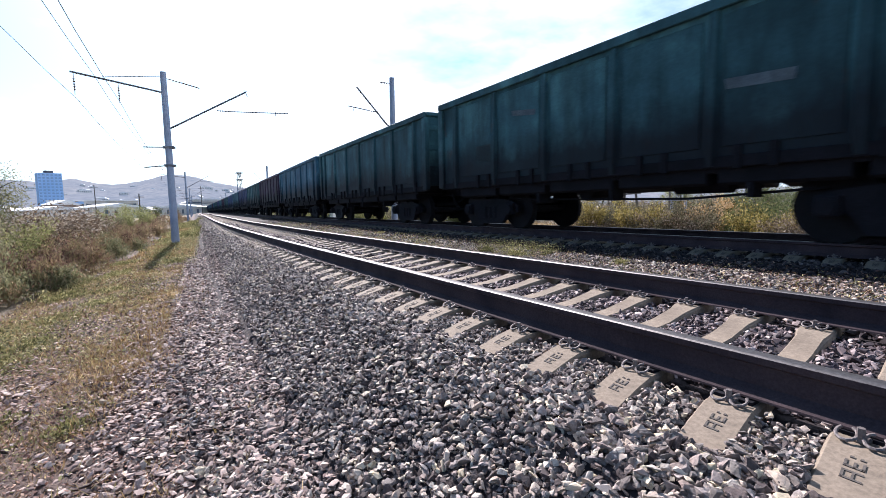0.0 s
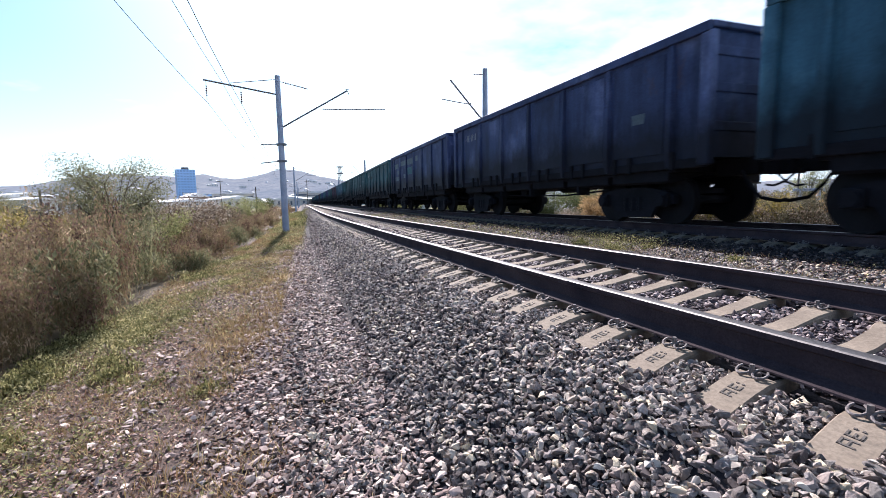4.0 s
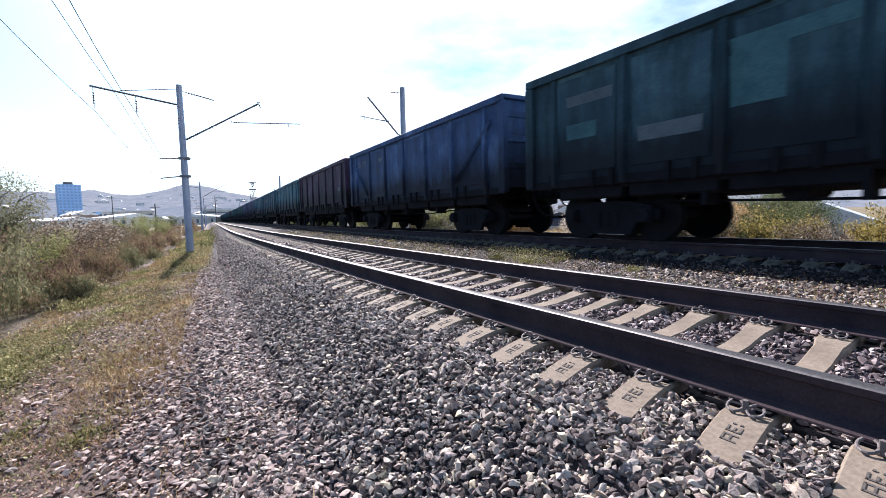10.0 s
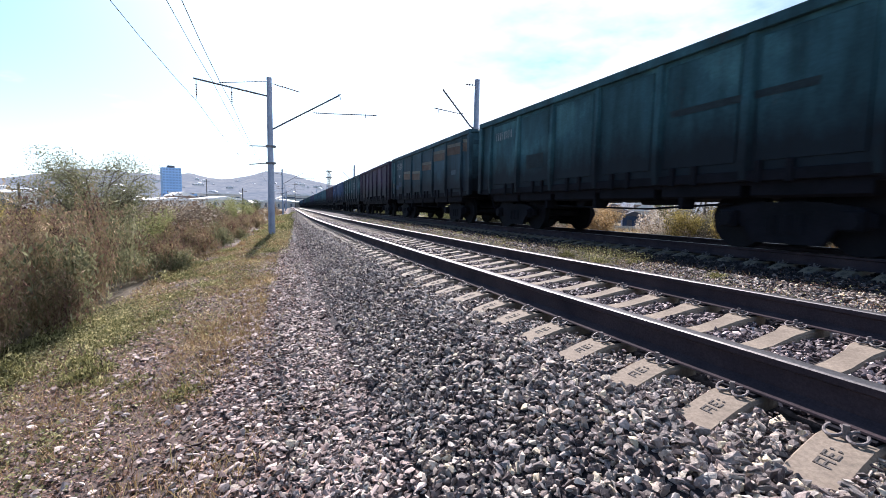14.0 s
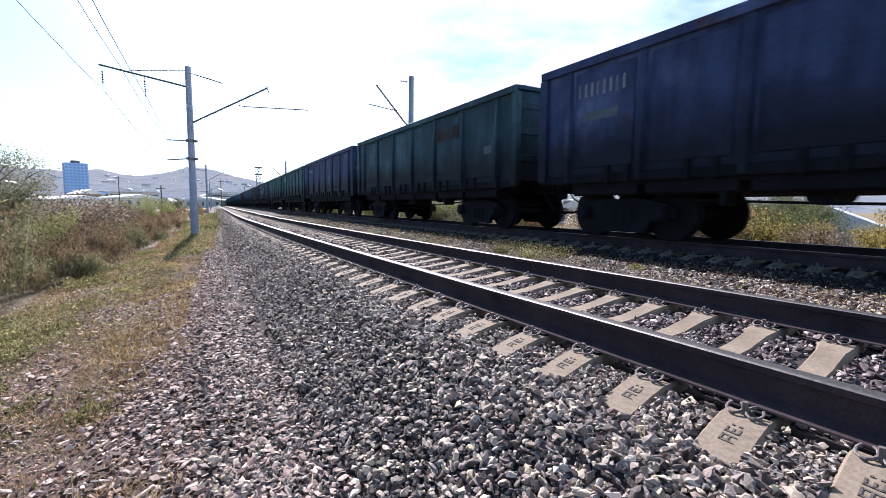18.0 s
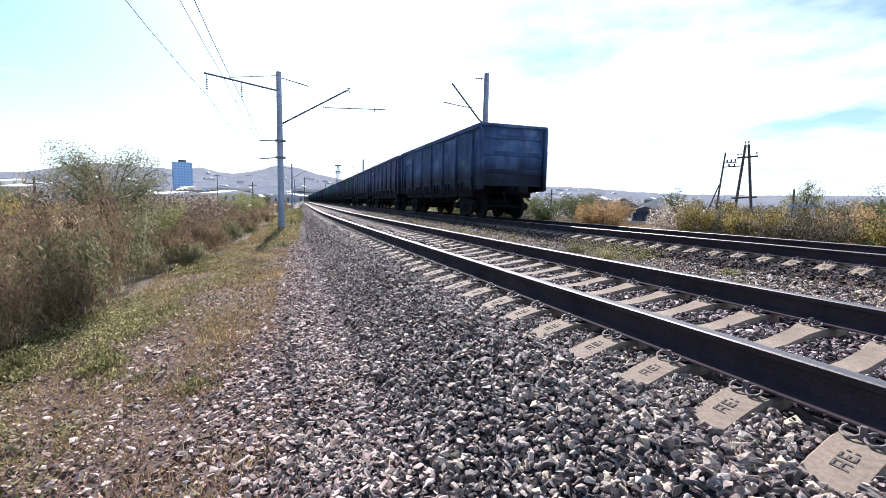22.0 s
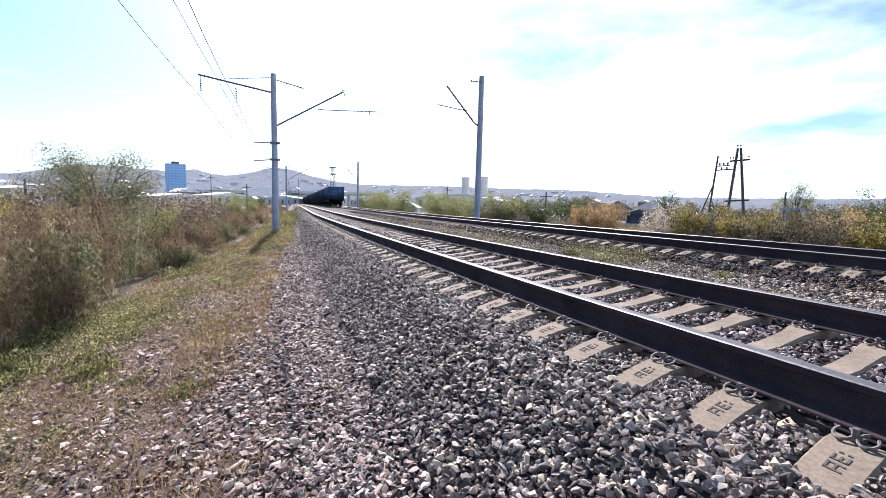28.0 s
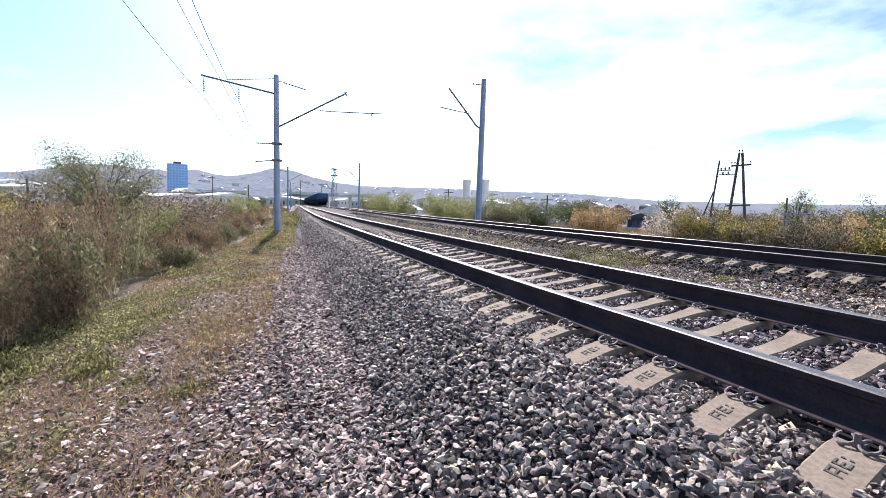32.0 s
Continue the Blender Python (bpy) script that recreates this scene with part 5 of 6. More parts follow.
def thicket(name, regions, material, label, seed):
    """Tall feathery weeds: stalks set close, each with many narrow leaves and a drooping seed head."""
    rng = np.random.default_rng(seed)
    C, A, B = [], [], []
    for u0, u1, s0, s1, per, each, h0, h1, size in regions:
        n = int((u1 - u0) * (s1 - s0) * per)
        clumps = max(4, n // 24)
        cu, cs, ch = rng.uniform(u0, u1, clumps), rng.uniform(s0, s1, clumps), rng.uniform(0.42, 1.2, clumps)
        pick = rng.integers(0, clumps, n)
        u, s = cu[pick] + rng.normal(0, 0.11 * size, n), cs[pick] + rng.normal(0, 0.11 * size, n)
        low = np.clip((-4.75 - u) / 0.45 if u1 < 0 else 1.0 + 0 * u, 0.5, 1)
        u = u + draw_in(u, s)
        x, y = line_arrays(s, u)
        g = ground_h(u, x, y)
        wave = ch[pick] * (1.0 + 0.12 * np.sin(u * 1.3 + np.sin(s * 0.6) * 2) * np.sin(s * 0.9 + 0.7))
        h = (h0 + (h1 - h0) * rng.random(n)) * wave * low
        lean = rng.normal(0, 0.13, (n, 2))
        top = np.stack([x + lean[:, 0] * h, y + lean[:, 1] * h, g + h], -1)
        foot = np.stack([x, y, g - 0.02], -1)
        w = unit(np.stack([rng.normal(0, 1, n), rng.normal(0, 1, n), 0 * x], -1)) * 0.006 * size
        C.append((foot + top) / 2); A.append((top - foot) / 2); B.append(w)
        t = 0.12 + 0.88 * rng.random((n, each)) ** 0.6
        c = foot[:, None] + (top - foot)[:, None] * t[..., None]
        spread = (0.026 + 0.062 * np.sin(t * np.pi) ** 0.7) * size
        off = rng.normal(0, 1, (n, each, 3)) * np.array([1, 1, 0.35]) * spread[..., None]
        d = unit(np.stack([rng.normal(0, 0.7, (n, each)), rng.normal(0, 0.7, (n, each)), np.full((n, each), 1.0)], -1))
        ln = rng.uniform(0.013, 0.038, (n, each)) * size
        wd = unit(rng.normal(0, 1, (n, each, 3)))
        C.append((c + off).reshape(-1, 3)); A.append((d * ln[..., None]).reshape(-1, 3)); B.append((wd * (ln * rng.uniform(0.2, 0.45, ln.shape))[..., None]).reshape(-1, 3))
    v, f = quads(np.concatenate(C), np.concatenate(A), np.concatenate(B))
    return tagged(soup(name, v, f, material), label, "weeds", kind="stuff")


thicket("weed_thicket", [
    (-6.4, -5.3, 1.2, 9.5, 44, 130, 0.9, 1.55, 0.9), (-7.4, -5.9, 1.6, 11.1, 26, 120, 1.3, 1.95, 1.1), (-10.6, -7.4, 2, 12.8, 12, 90, 1.5, 2.2, 1.5), (-6.2, -5.2, 9.5, 24.4, 26, 70, 0.6, 1.15, 1.35), (-8.3, -6.1, 11.1, 24.4, 12, 70, 0.85, 1.4, 1.6),
    (-7.1, -5.5, 1.5, 5.1, 16, 130, 1.6, 2.2, 1.15),
    (-13.0, -8.3, 11.1, 24.4, 6, 60, 1.1, 1.6, 2.0), (-8.3, -4.9, 24.4, 51, 6.1, 50, 0.6, 1.15, 2.2), (-24.1, -8.3, 24.0, 61.8, 1.2, 45, 0.9, 1.5, 3.3), (-6.5, -4.6, 51, 99.1, 2.4, 40, 0.9, 1.7, 3.4),
    (-8.3, -5.9, -8, 1.3, 14, 60, 1.0, 1.9, 1.7), (-13.0, -8.3, -8, 2.0, 6, 60, 1.2, 2.0, 2.0),
], WEED, "thick bank of tall brown and olive weeds", 31)
thicket("olive_weeds", [
    (-7.2, -5.5, 1.7, 5.3, 9.8, 110, 1.3, 2.0, 1.3), (-6.2, -5.25, 1.2, 9.5, 22, 100, 0.5, 1.15, 1.0), (-7.9, -5.7, 2, 12.8, 11, 100, 1.0, 1.7, 1.5), (-5.9, -5.1, 9.5, 24.4, 12, 60, 0.4, 0.95, 1.5), (-11.1, -6.5, 12.8, 32.7, 3.2, 60, 0.85, 1.3, 2.2), (-6.4, -5.4, 6.0, 12.0, 8, 110, 1.3, 1.75, 1.5),
], LEAF_OLIVE, "leafy olive-green weeds among the brown stalks", 32)

thicket("leafy_herbs", [
    (-5.5, -4.3, 1.8, 8.0, 95, 46, 0.06, 0.22, 0.8), (-5.3, -4.0, 8.0, 14.0, 36, 34, 0.08, 0.24, 1.0), (-4.5, -3.4, 1.7, 4.5, 16, 30, 0.04, 0.12, 0.6), (-4.7, -3.2, 14.0, 27.5, 22, 30, 0.10, 0.30, 1.2), (-4.6, -2.7, 27.5, 70.0, 9, 30, 0.2, 0.5, 2.4), (2.5, 3.5, 6, 8, 40, 30, 0.05, 0.16, 0.7), (2.3, 3.6, 1.9, 15.7, 5.5, 26, 0.04, 0.12, 0.6),
], GREEN_HERB, "clumps of grey-green leafy herbs beside the path", 33)

# ---- shrubs and trees ----


def plant(kind, height, spread, leaves, leaf, stems, material, seed, label, category="shrub", trunk=0.0, gap=0.35, foot=0.12):
    """Stems that fork outwards, with leaves in uneven clumps along their outer lengths."""
    rnd = random.Random(seed)
    rng = np.random.default_rng(seed)
    e = new(kind)
    bm = bmesh.new()
    tips = []
    if trunk:
        tube(bm, [(0, 0, -0.2), (0.04 * height, 0, trunk * 0.5), (0.02 * height, 0.02 * height, trunk)], 0.035 * height ** 0.8, 7, 0.024 * height ** 0.8)
    for k in range(stems):
        a = 2 * math.pi * (k + rnd.uniform(0, 0.9)) / stems
        out = spread * rnd.uniform(0.35, 1.0)
        h = height * rnd.uniform(0.68, 1.0) * (1 - 0.25 * (out / spread) ** 2)
        p0 = Vector((0.02 * height, 0.02 * height, trunk * 0.9)) if trunk else Vector((rnd.gauss(0, foot), rnd.gauss(0, foot), -0.1))
        end = Vector((math.cos(a) * out, math.sin(a) * out, h))
        mid = p0.lerp(end, 0.5) + Vector((rnd.gauss(0, 0.06), rnd.gauss(0, 0.06), 0.08 * h))
        tube(bm, [p0, p0.lerp(mid, 0.5), mid, mid.lerp(end, 0.55), end], 0.011 * height ** 0.8, 5, 0.003)
        for t in (0.16, 0.3, 0.45, 0.6, 0.8, 1.0):
            q = p0.lerp(mid, t * 2) if t < 0.5 else mid.lerp(end, t * 2 - 1)
            tips.append((q, 0.5 + t))
            if t < 1.0:
                b = a + rnd.uniform(-1.4, 1.4)
                q2 = q + Vector((math.cos(b), math.sin(b), rnd.uniform(0.2, 1.0))) * spread * rnd.uniform(0.2, 0.45)
                q2.z = min(q2.z, height)
                tube(bm, [q, q.lerp(q2, 0.5) + Vector((0, 0, 0.03)), q2], 0.006 * height ** 0.8, 4, 0.002)
                tips += [(q2, 1.2), (q.lerp(q2, 0.5), 0.8)]
    part("branchwork" if not trunk else "trunk", bm, BARK, e)
    pts = np.array([p[:] for p, _ in tips])
    wts = np.array([w * (0.25 if rnd.random() < gap else 1.0) for _, w in tips])
    pick = rng.choice(len(pts), leaves, p=wts / wts.sum())
    c = pts[pick] + np.clip(rng.normal(0, 1, (leaves, 3)), -1.7, 1.7) * spread * np.array([0.10, 0.10, 0.08])
    c[:, 2] = np.maximum(c[:, 2], 0.05)
    d, w = unit(rng.normal(0, 1, (leaves, 3))), unit(rng.normal(0, 1, (leaves, 3)))
    r = leaf * rng.uniform(0.55, 1.35, leaves)
    v, f = quads(c, d * r[:, None], w * (r * 0.45)[:, None])
    ob = soup("crown", v, f, material)
    ob.parent = e
    return tagged(e, label, category)


def spot(az, dist, z=None):
    """A place by bearing from the line's direction and distance from the path's viewpoint."""
    x, y = -2.94 + dist * math.sin(radians(az)), dist * math.cos(radians(az))
    if z is None:
        s = y
        z = float(ground_z(x - line(s)[0], s))
    return Vector((x, y, z))


willow = plant("willow_bush", 3.75, 1.75, 34000, 0.028, 17, LEAF_OLIVE, 3, "loose olive-green willow bush above brown weeds", "bush", 0.9, 0.45)
willow.matrix_basis = Matrix.Translation(spot(-15.6, 16.5))
small_willow = plant("willow_bush", 2.3, 1.4, 9000, 0.036, 9, LEAF_LIME, 14, "yellow-green willow bush among tall weeds", "bush", 0.0, 0.3)
small_willow.matrix_basis = Matrix.Translation(spot(-12.8, 17.7))

KINDS = {
    "brown": plant("shrub", 1.7, 1.15, 10500, 0.035, 18, LEAF_BROWN, 41, "brown shrub gone to pale seed heads", "shrub", gap=0.55),
    "yellow": plant("shrub", 1.9, 1.1, 10500, 0.038, 18, LEAF_YELLOW, 42, "yellow autumn shrub beside the far rails", "shrub", gap=0.55),
    "olive": plant("shrub", 1.8, 1.25, 10500, 0.038, 18, LEAF_DARK, 43, "dull olive shrub beside the far rails", "shrub", gap=0.55),
    "orange": plant("shrub", 2.0, 1.1, 10500, 0.041, 18, LEAF_ORANGE, 44, "bright orange autumn bush", "shrub", gap=0.55),
    "seeded": plant("shrub", 1.75, 1.05, 6500, 0.040, 18, LEAF_SEED, 47, "shrub covered in white seed tufts", "shrub", gap=0.55),
    "lime": plant("shrub", 2.4, 1.5, 9000, 0.045, 13, LEAF_LIME, 45, "yellow-green bush along the railway bank", "shrub"),
    "green": plant("shrub", 2.1, 1.3, 10500, 0.043, 18, LEAF_GREEN, 46, "dark green leafy bush", "shrub", gap=0.55),
}
placed = set()


def put(kind, az, dist, size=1.0, turn=0.0, wide=1.0):
    m = Matrix.Translation(spot(az, dist)) @ pose(0, 0, 0, 0, 0, turn) @ Matrix.Diagonal((size * wide, size * wide, size, 1))
    e = KINDS[kind]
    if kind not in placed:
        placed.add(kind)
        e.matrix_basis = m
    else:
        e = copy_thing(e, m)
        e.matrix_basis = m
    return tagged(e, group="shrubs along the line")


for i, (kind, az, dist, size) in enumerate((
    ("brown", 46.6, 18.6, 0.62), ("seeded", 47.9, 18.2, 0.78), ("seeded", 49.0, 18.8, 0.98), ("yellow", 50.9, 17.6, 1.06), ("olive", 52.3, 18.0, 0.98), ("brown", 53.4, 17.1, 0.9), ("olive", 54.3, 18.4, 1.0), ("yellow", 55.5, 16.8, 0.84), ("brown", 56.5, 17.2, 0.86), ("yellow", 57.4, 16.4, 0.86), ("olive", 58.4, 16.3, 1.04), ("brown", 59.7, 16.3, 1.0), ("olive", 60.9, 16.2, 1.08),
    ("seeded", 61.7, 16.6, 0.8), ("orange", 63.2, 18.6, 1.16), ("orange", 64.3, 19.4, 1.08), ("green", 67.0, 17.6, 1.05), ("yellow", 67.7, 17.0, 0.98), ("brown", 69.6, 17.4, 1.1), ("brown", 71.2, 16.2, 1.05), ("brown", 73.2, 16.0, 1.05), ("olive", 70.4, 19.0, 0.8), ("yellow", 75.8, 14.3, 0.9), ("brown", 52.6, 20.9, 0.86), ("olive", 56.8, 20.4, 0.88), ("brown", 59.8, 19.9, 0.92), ("green", 66.6, 22.6, 1.0), ("green", 70.0, 22.4, 1.1), ("brown", -10.1, 20.5, 1.35), ("brown", -8.9, 23.0, 1.2),
    ("olive", 50.2, 56.0, 1.8), ("brown", 52.5, 49.5, 2.0), ("olive", 54.3, 54.9, 1.7), ("olive", 56.7, 51.8, 1.9), ("brown", 58.6, 48.7, 2.0), ("olive", 61.7, 45.7, 1.7), ("green", 63.5, 44.2, 1.6), ("brown", 65.2, 40.9, 1.8), ("olive", 67.6, 43.0, 1.9), ("brown", 55.4, 68.8, 2.5), ("olive", 52.0, 71.6, 2.5), ("brown", 59.7, 66.3, 2.4), ("olive", 63.4, 61.8, 2.3), ("brown", 42.4, 79.1, 2.4), ("olive", 38.6, 82.6, 2.5),
    ("orange", 39.5, 28.1, 1.15), ("orange", 41.8, 27.4, 1.2), ("brown", 37.6, 29.7, 0.9),
    ("lime", 12.6, 86.0, 1.7), ("lime", 13.9, 74.0, 1.5), ("lime", 15.6, 66.0, 1.6), ("green", 14.8, 78.0, 1.4), ("lime", 21.2, 50.0, 1.4), ("lime", 22.8, 47.0, 1.3), ("green", 17.2, 70.0, 1.2), ("lime", 24.6, 43.5, 1.2), ("olive", 28.0, 36.5, 1.25), ("lime", 29.0, 37.5, 1.3), ("olive", 30.0, 38.5, 1.15), ("green", 22.4, 64.0, 1.0),
    ("brown", 30.4, 35.2, 0.7), ("brown", 32.8, 34.4, 0.5), ("olive", 34.5, 35.3, 0.45), ("olive", 36.4, 42.8, 0.8), ("green", 37.4, 49.5, 1.5), ("green", 33.8, 54.2, 1.5),
    ("lime", -3.7, 52.1, 1.1), ("olive", -5.5, 40.5, 1.0), ("brown", -11.5, 30.9, 1.2), ("green", -0.9, 65.1, 1.2), ("lime", -1.7, 48.5, 0.9), ("brown", -8.2, 34.0, 1.2), ("yellow", -22.7, 21.4, 1.1), ("yellow", -25.7, 23.4, 1.2), ("olive", -20.1, 23.8, 1.2),
)):
    uneven = 0.86 + 0.07 * (i * 7 % 5) if az > 46 and dist < 27 else 1.0
    put(kind, az, dist, uneven * size * (0.92 if az > 49 and dist > 39 else 0.98 if az > 60 else 1.14 if dist < 27 else 1.12), i * 67.0, (0.64 if az > 46 and dist < 27 else 0.68 if 39 < az < 43 and dist < 30 else 1.0) + 0.12 * (i % 3))

for az, dist, h, sp, mat, seed, label in ((60.2, 46.0, 5.2, 1.5, LEAF_LIME, 71, "round pale-leaved tree behind the shrubs"), (66.6, 35.7, 4.3, 1.9, LEAF_GREEN, 72, "dark green tree beyond the shrubs"), (69.5, 41.5, 4.6, 2.2, LEAF_GREEN, 73, "dark green tree beyond the shrubs"), (48.5, 59.1, 5.2, 1.3, LEAF_GREEN, 74, "small dark conifer-like tree in the gardens"), (39.3, 99.3, 5.6, 2.6, LEAF_GREEN, 75, "garden tree among the houses"), (31.6, 86.0, 5.2, 2.6, LEAF_OLIVE, 76, "garden tree among the houses"), (-24.3, 53.7, 4.5, 2.2, LEAF_OLIVE, 77, "garden tree beyond the weeds")):
    t = plant("tree", h, sp, 11000, 0.045 if dist < 60 else 0.075, 15, mat, seed, label, "tree", h * 0.32, 0.35)
    t.matrix_basis = Matrix.Translation(spot(az, dist))
bare = plant("bare_tree", 4.0, 1.3, 160, 0.04, 10, LEAF_BROWN, 81, "bare leafless sapling behind the shrubs", "tree", 0.8, 0.5)
bare.matrix_basis = Matrix.Translation(spot(63.0, 38.9))
bare_2 = plant("bare_tree", 5.2, 1.5, 200, 0.05, 9, LEAF_BROWN, 82, "thin bare saplings beside a wooden pole", "tree", 0.8, 0.5)
bare_2.matrix_basis = Matrix.Translation(spot(53.4, 46.0))

# ---- wooden power poles ----


def wood_bar(bm, p, q, r, r2=None):
    tube(bm, [p, q], r, 8, r2)


def a_frame_pole():
    e = new("power_pole")
    e.matrix_world = Matrix.Translation((37.1, 27.9, float(ground_z(36.9)))) @ pose(0, 0, 0, 0, 0, -54) @ pose(0, 0, 0, 0, -3.6) @ Matrix.Diagonal((0.85, 1, 1, 1))
    z0 = -float(ground_z(36.9))
    for x0, x1 in ((-0.95, 0.28), (1.05, 0.55)):
        bm = bmesh.new()
        wood_bar(bm, (x0 - 0.1, 0, -0.3), (x1, 0, z0 + 6.25), 0.16, 0.12)
        part("leg", bm, WOOD_POLE, e)
    for z, a, b in ((5.15, -0.45, 1.35), (1.55, -0.85, 1.3)):
        bm = bmesh.new()
        box(bm, a, b, -0.16, -0.04, z0 + z - 0.07, z0 + z + 0.07, 0.01)
        part("cross_arm", bm, WOOD_POLE, e)
    for x, z in ((-0.38, 5.22), (-0.1, 5.22), (1.25, 5.22), (0.28, 6.25), (0.55, 6.25)):
        bm = bmesh.new()
        tube(bm, [(x, -0.1, z0 + z), (x, -0.1, z0 + z + 0.2)], 0.025, 6)
        disc(bm, x, -0.1, z0 + z + 0.22, 0.075, 0.06, "Z", 10)
        part("pin_insulator", bm, PORCELAIN, e)
    tagged(e, "weathered wooden A-frame power pole with pin insulators", "power pole")


def leaning_pole():
    g = float(ground_z(44.0))
    e = new("power_pole")
    e.matrix_world = Matrix.Translation((44.4, 36.1, g)) @ pose(0, 0, 0, 0, 0, -51) @ pose(0, 0, 0, 0, -3.4) @ Matrix.Diagonal((0.85, 1, 1, 1))
    z0 = -g
    bm = bmesh.new()
    wood_bar(bm, (-0.35, 0, -0.3), (1.1, 0, z0 + 6.7), 0.14, 0.10)
    part("leg", bm, WOOD_POLE, e)
    bm = bmesh.new()
    wood_bar(bm, (-2.1, 0, -0.3), (0.45, 0, z0 + 3.2), 0.10, 0.08)
    part("strut", bm, WOOD_POLE, e)
    bm = bmesh.new()
    box(bm, 0.9, 3.0, -0.05, 0.05, z0 + 5.05, z0 + 5.15)
    box(bm, 0.9, 2.4, -0.05, 0.05, z0 + 5.5, z0 + 5.6)
    part("cross_arm", bm, WOOD_POLE, e)
    for x, z in ((1.3, 5.6), (1.75, 5.6), (2.2, 5.6), (1.5, 5.12), (2.1, 5.12), (2.9, 5.12)):
        bm = bmesh.new()
        disc(bm, x, 0, z0 + z + 0.16, 0.10, 0.14, "Z", 8)
        part("pin_insulator", bm, PORCELAIN, e)
    tagged(e, "leaning wooden power pole with a strut and crossarms", "power pole")


a_frame_pole()
leaning_pole()


def concrete_frame():
    """Two squat posts under a beam, with a thin stake beside them."""
    e = new("concrete_frame")
    base = spot(60.0, 30.0)
    e.matrix_world = Matrix.Translation(base) @ pose(0, 0, 0, 0, 0, -58)
    top = -base.z + 0.72
    for x in (-0.30, 0.42):
        bm = bmesh.new()
        box(bm, x - 0.08, x + 0.08, -0.08, 0.08, -0.4, top, 0.012)
        part("post", bm, POLE_CONCRETE, e)
    bm = bmesh.new()
    box(bm, -0.62, 0.66, -0.1, 0.1, top, top + 0.14, 0.012)
    part("beam", bm, POLE_CONCRETE, e)
    bm = bmesh.new()
    tube(bm, [(-0.42, 0.2, -0.4), (-0.42, 0.2, top + 0.95)], 0.055, 7, 0.045)
    part("stake", bm, WOOD_POLE, e)
    tagged(e, "squat concrete frame standing among the shrubs", "concrete frame")


concrete_frame()


def plain_pole(az, dist, h, arm=0.9):
    e = new("power_pole")
    e.matrix_world = Matrix.Translation(spot(az, dist)) @ pose(0, 0, 0, 0, 0, -az)
    bm = bmesh.new()
    tube(bm, [(0, 0, -0.3), (0, 0, h)], 0.15, 7, 0.10)
    part("leg", bm, WOOD_POLE, e)
    bm = bmesh.new()
    box(bm, -arm, arm, -0.05, 0.05, h - 0.75, h - 0.63)
    part("cross_arm", bm, WOOD_POLE, e)
    tagged(e, "plain wooden power pole with one crossarm", "power pole", "distant power poles")


for az, dist, h in ((22.4, 89.6, 6.2), (34.8, 69.8, 4.9), (-1.7, 108.8, 6.0), (-21.0, 66.4, 4.6), (-5.4, 168.8, 11.0), (4.1, 165.4, 9.0)):
    plain_pole(az, dist, h)

# ---- town and hills ----

def hill_material():
    """Far wooded slopes as a plain distant backdrop; faint bluish emission stands in for haze."""
    m, nt, b = base_material("far_hillside", 1.0, 0, 0.0)
    f = noise_out(nt, 0.012, 7, 0.65)
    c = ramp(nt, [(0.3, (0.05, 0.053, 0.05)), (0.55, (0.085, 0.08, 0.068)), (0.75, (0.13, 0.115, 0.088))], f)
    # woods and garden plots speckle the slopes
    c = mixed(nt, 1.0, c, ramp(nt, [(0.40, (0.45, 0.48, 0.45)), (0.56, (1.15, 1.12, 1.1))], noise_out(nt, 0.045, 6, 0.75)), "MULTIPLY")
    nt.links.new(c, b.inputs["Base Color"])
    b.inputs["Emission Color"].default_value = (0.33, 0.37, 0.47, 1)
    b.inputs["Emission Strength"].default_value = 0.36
    return m


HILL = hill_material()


HILL_TOPS = ((19.8, 1.22, 22), (-10.0, 1.72, 10.8), (-16.7, 0.85, 3.8), (-7.0, 0.39, 1.1), (1.4, 1.26, 3.4), (5.0, 0.75, 4.8), (38.0, 0.3, 6), (-24.5, 0.4, 5), (-70, 1.0, 25), (100, 0.5, 30))


def ridge(az):
    """Height of the skyline in degrees, by bearing."""
    return 1.19 + sum(h * np.exp(-((az - a) / w) ** 2) for a, h, w in HILL_TOPS)


def make_hills():
    """A ridge round the horizon with a few rounded tops."""
    az = np.concatenate([np.arange(-180, -40, 4.0), np.arange(-40, 80, 0.4), np.arange(80, 181, 4.0)])
    el = ridge(az)
    el = el + 0.03 * np.sin(az * 2.1) + 0.02 * np.sin(az * 5.3 + 1)
    rad = np.array([900, 1150, 1450, 1750, 2000, 2300.0])
    frac = np.array([-0.35, 0.18, 0.45, 0.78, 1.0, 0.4])
    A, R = np.meshgrid(np.radians(az), rad, indexing="ij")
    H = np.tan(np.radians(el))[:, None] * 2000 * frac[None]
    H = H + 5 * np.sin(A * 60 + R * 0.01) * np.sin(R * 0.006 + A * 23) * (frac[None] > 0.1) * (frac[None] < 0.99)
    V = np.stack([R * np.sin(A), R * np.cos(A), H], -1).reshape(-1, 3)
    n, m = A.shape
    idx = np.arange(n * m).reshape(n, m)
    F = np.stack([idx[:-1, :-1], idx[1:, :-1], idx[1:, 1:], idx[:-1, 1:]], -1).reshape(-1, 4)
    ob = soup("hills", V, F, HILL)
    ob.data.polygons.foreach_set("use_smooth", np.ones(len(F), bool))
    tagged(ob, "low hazy hills round the town", "hills", kind="structure")


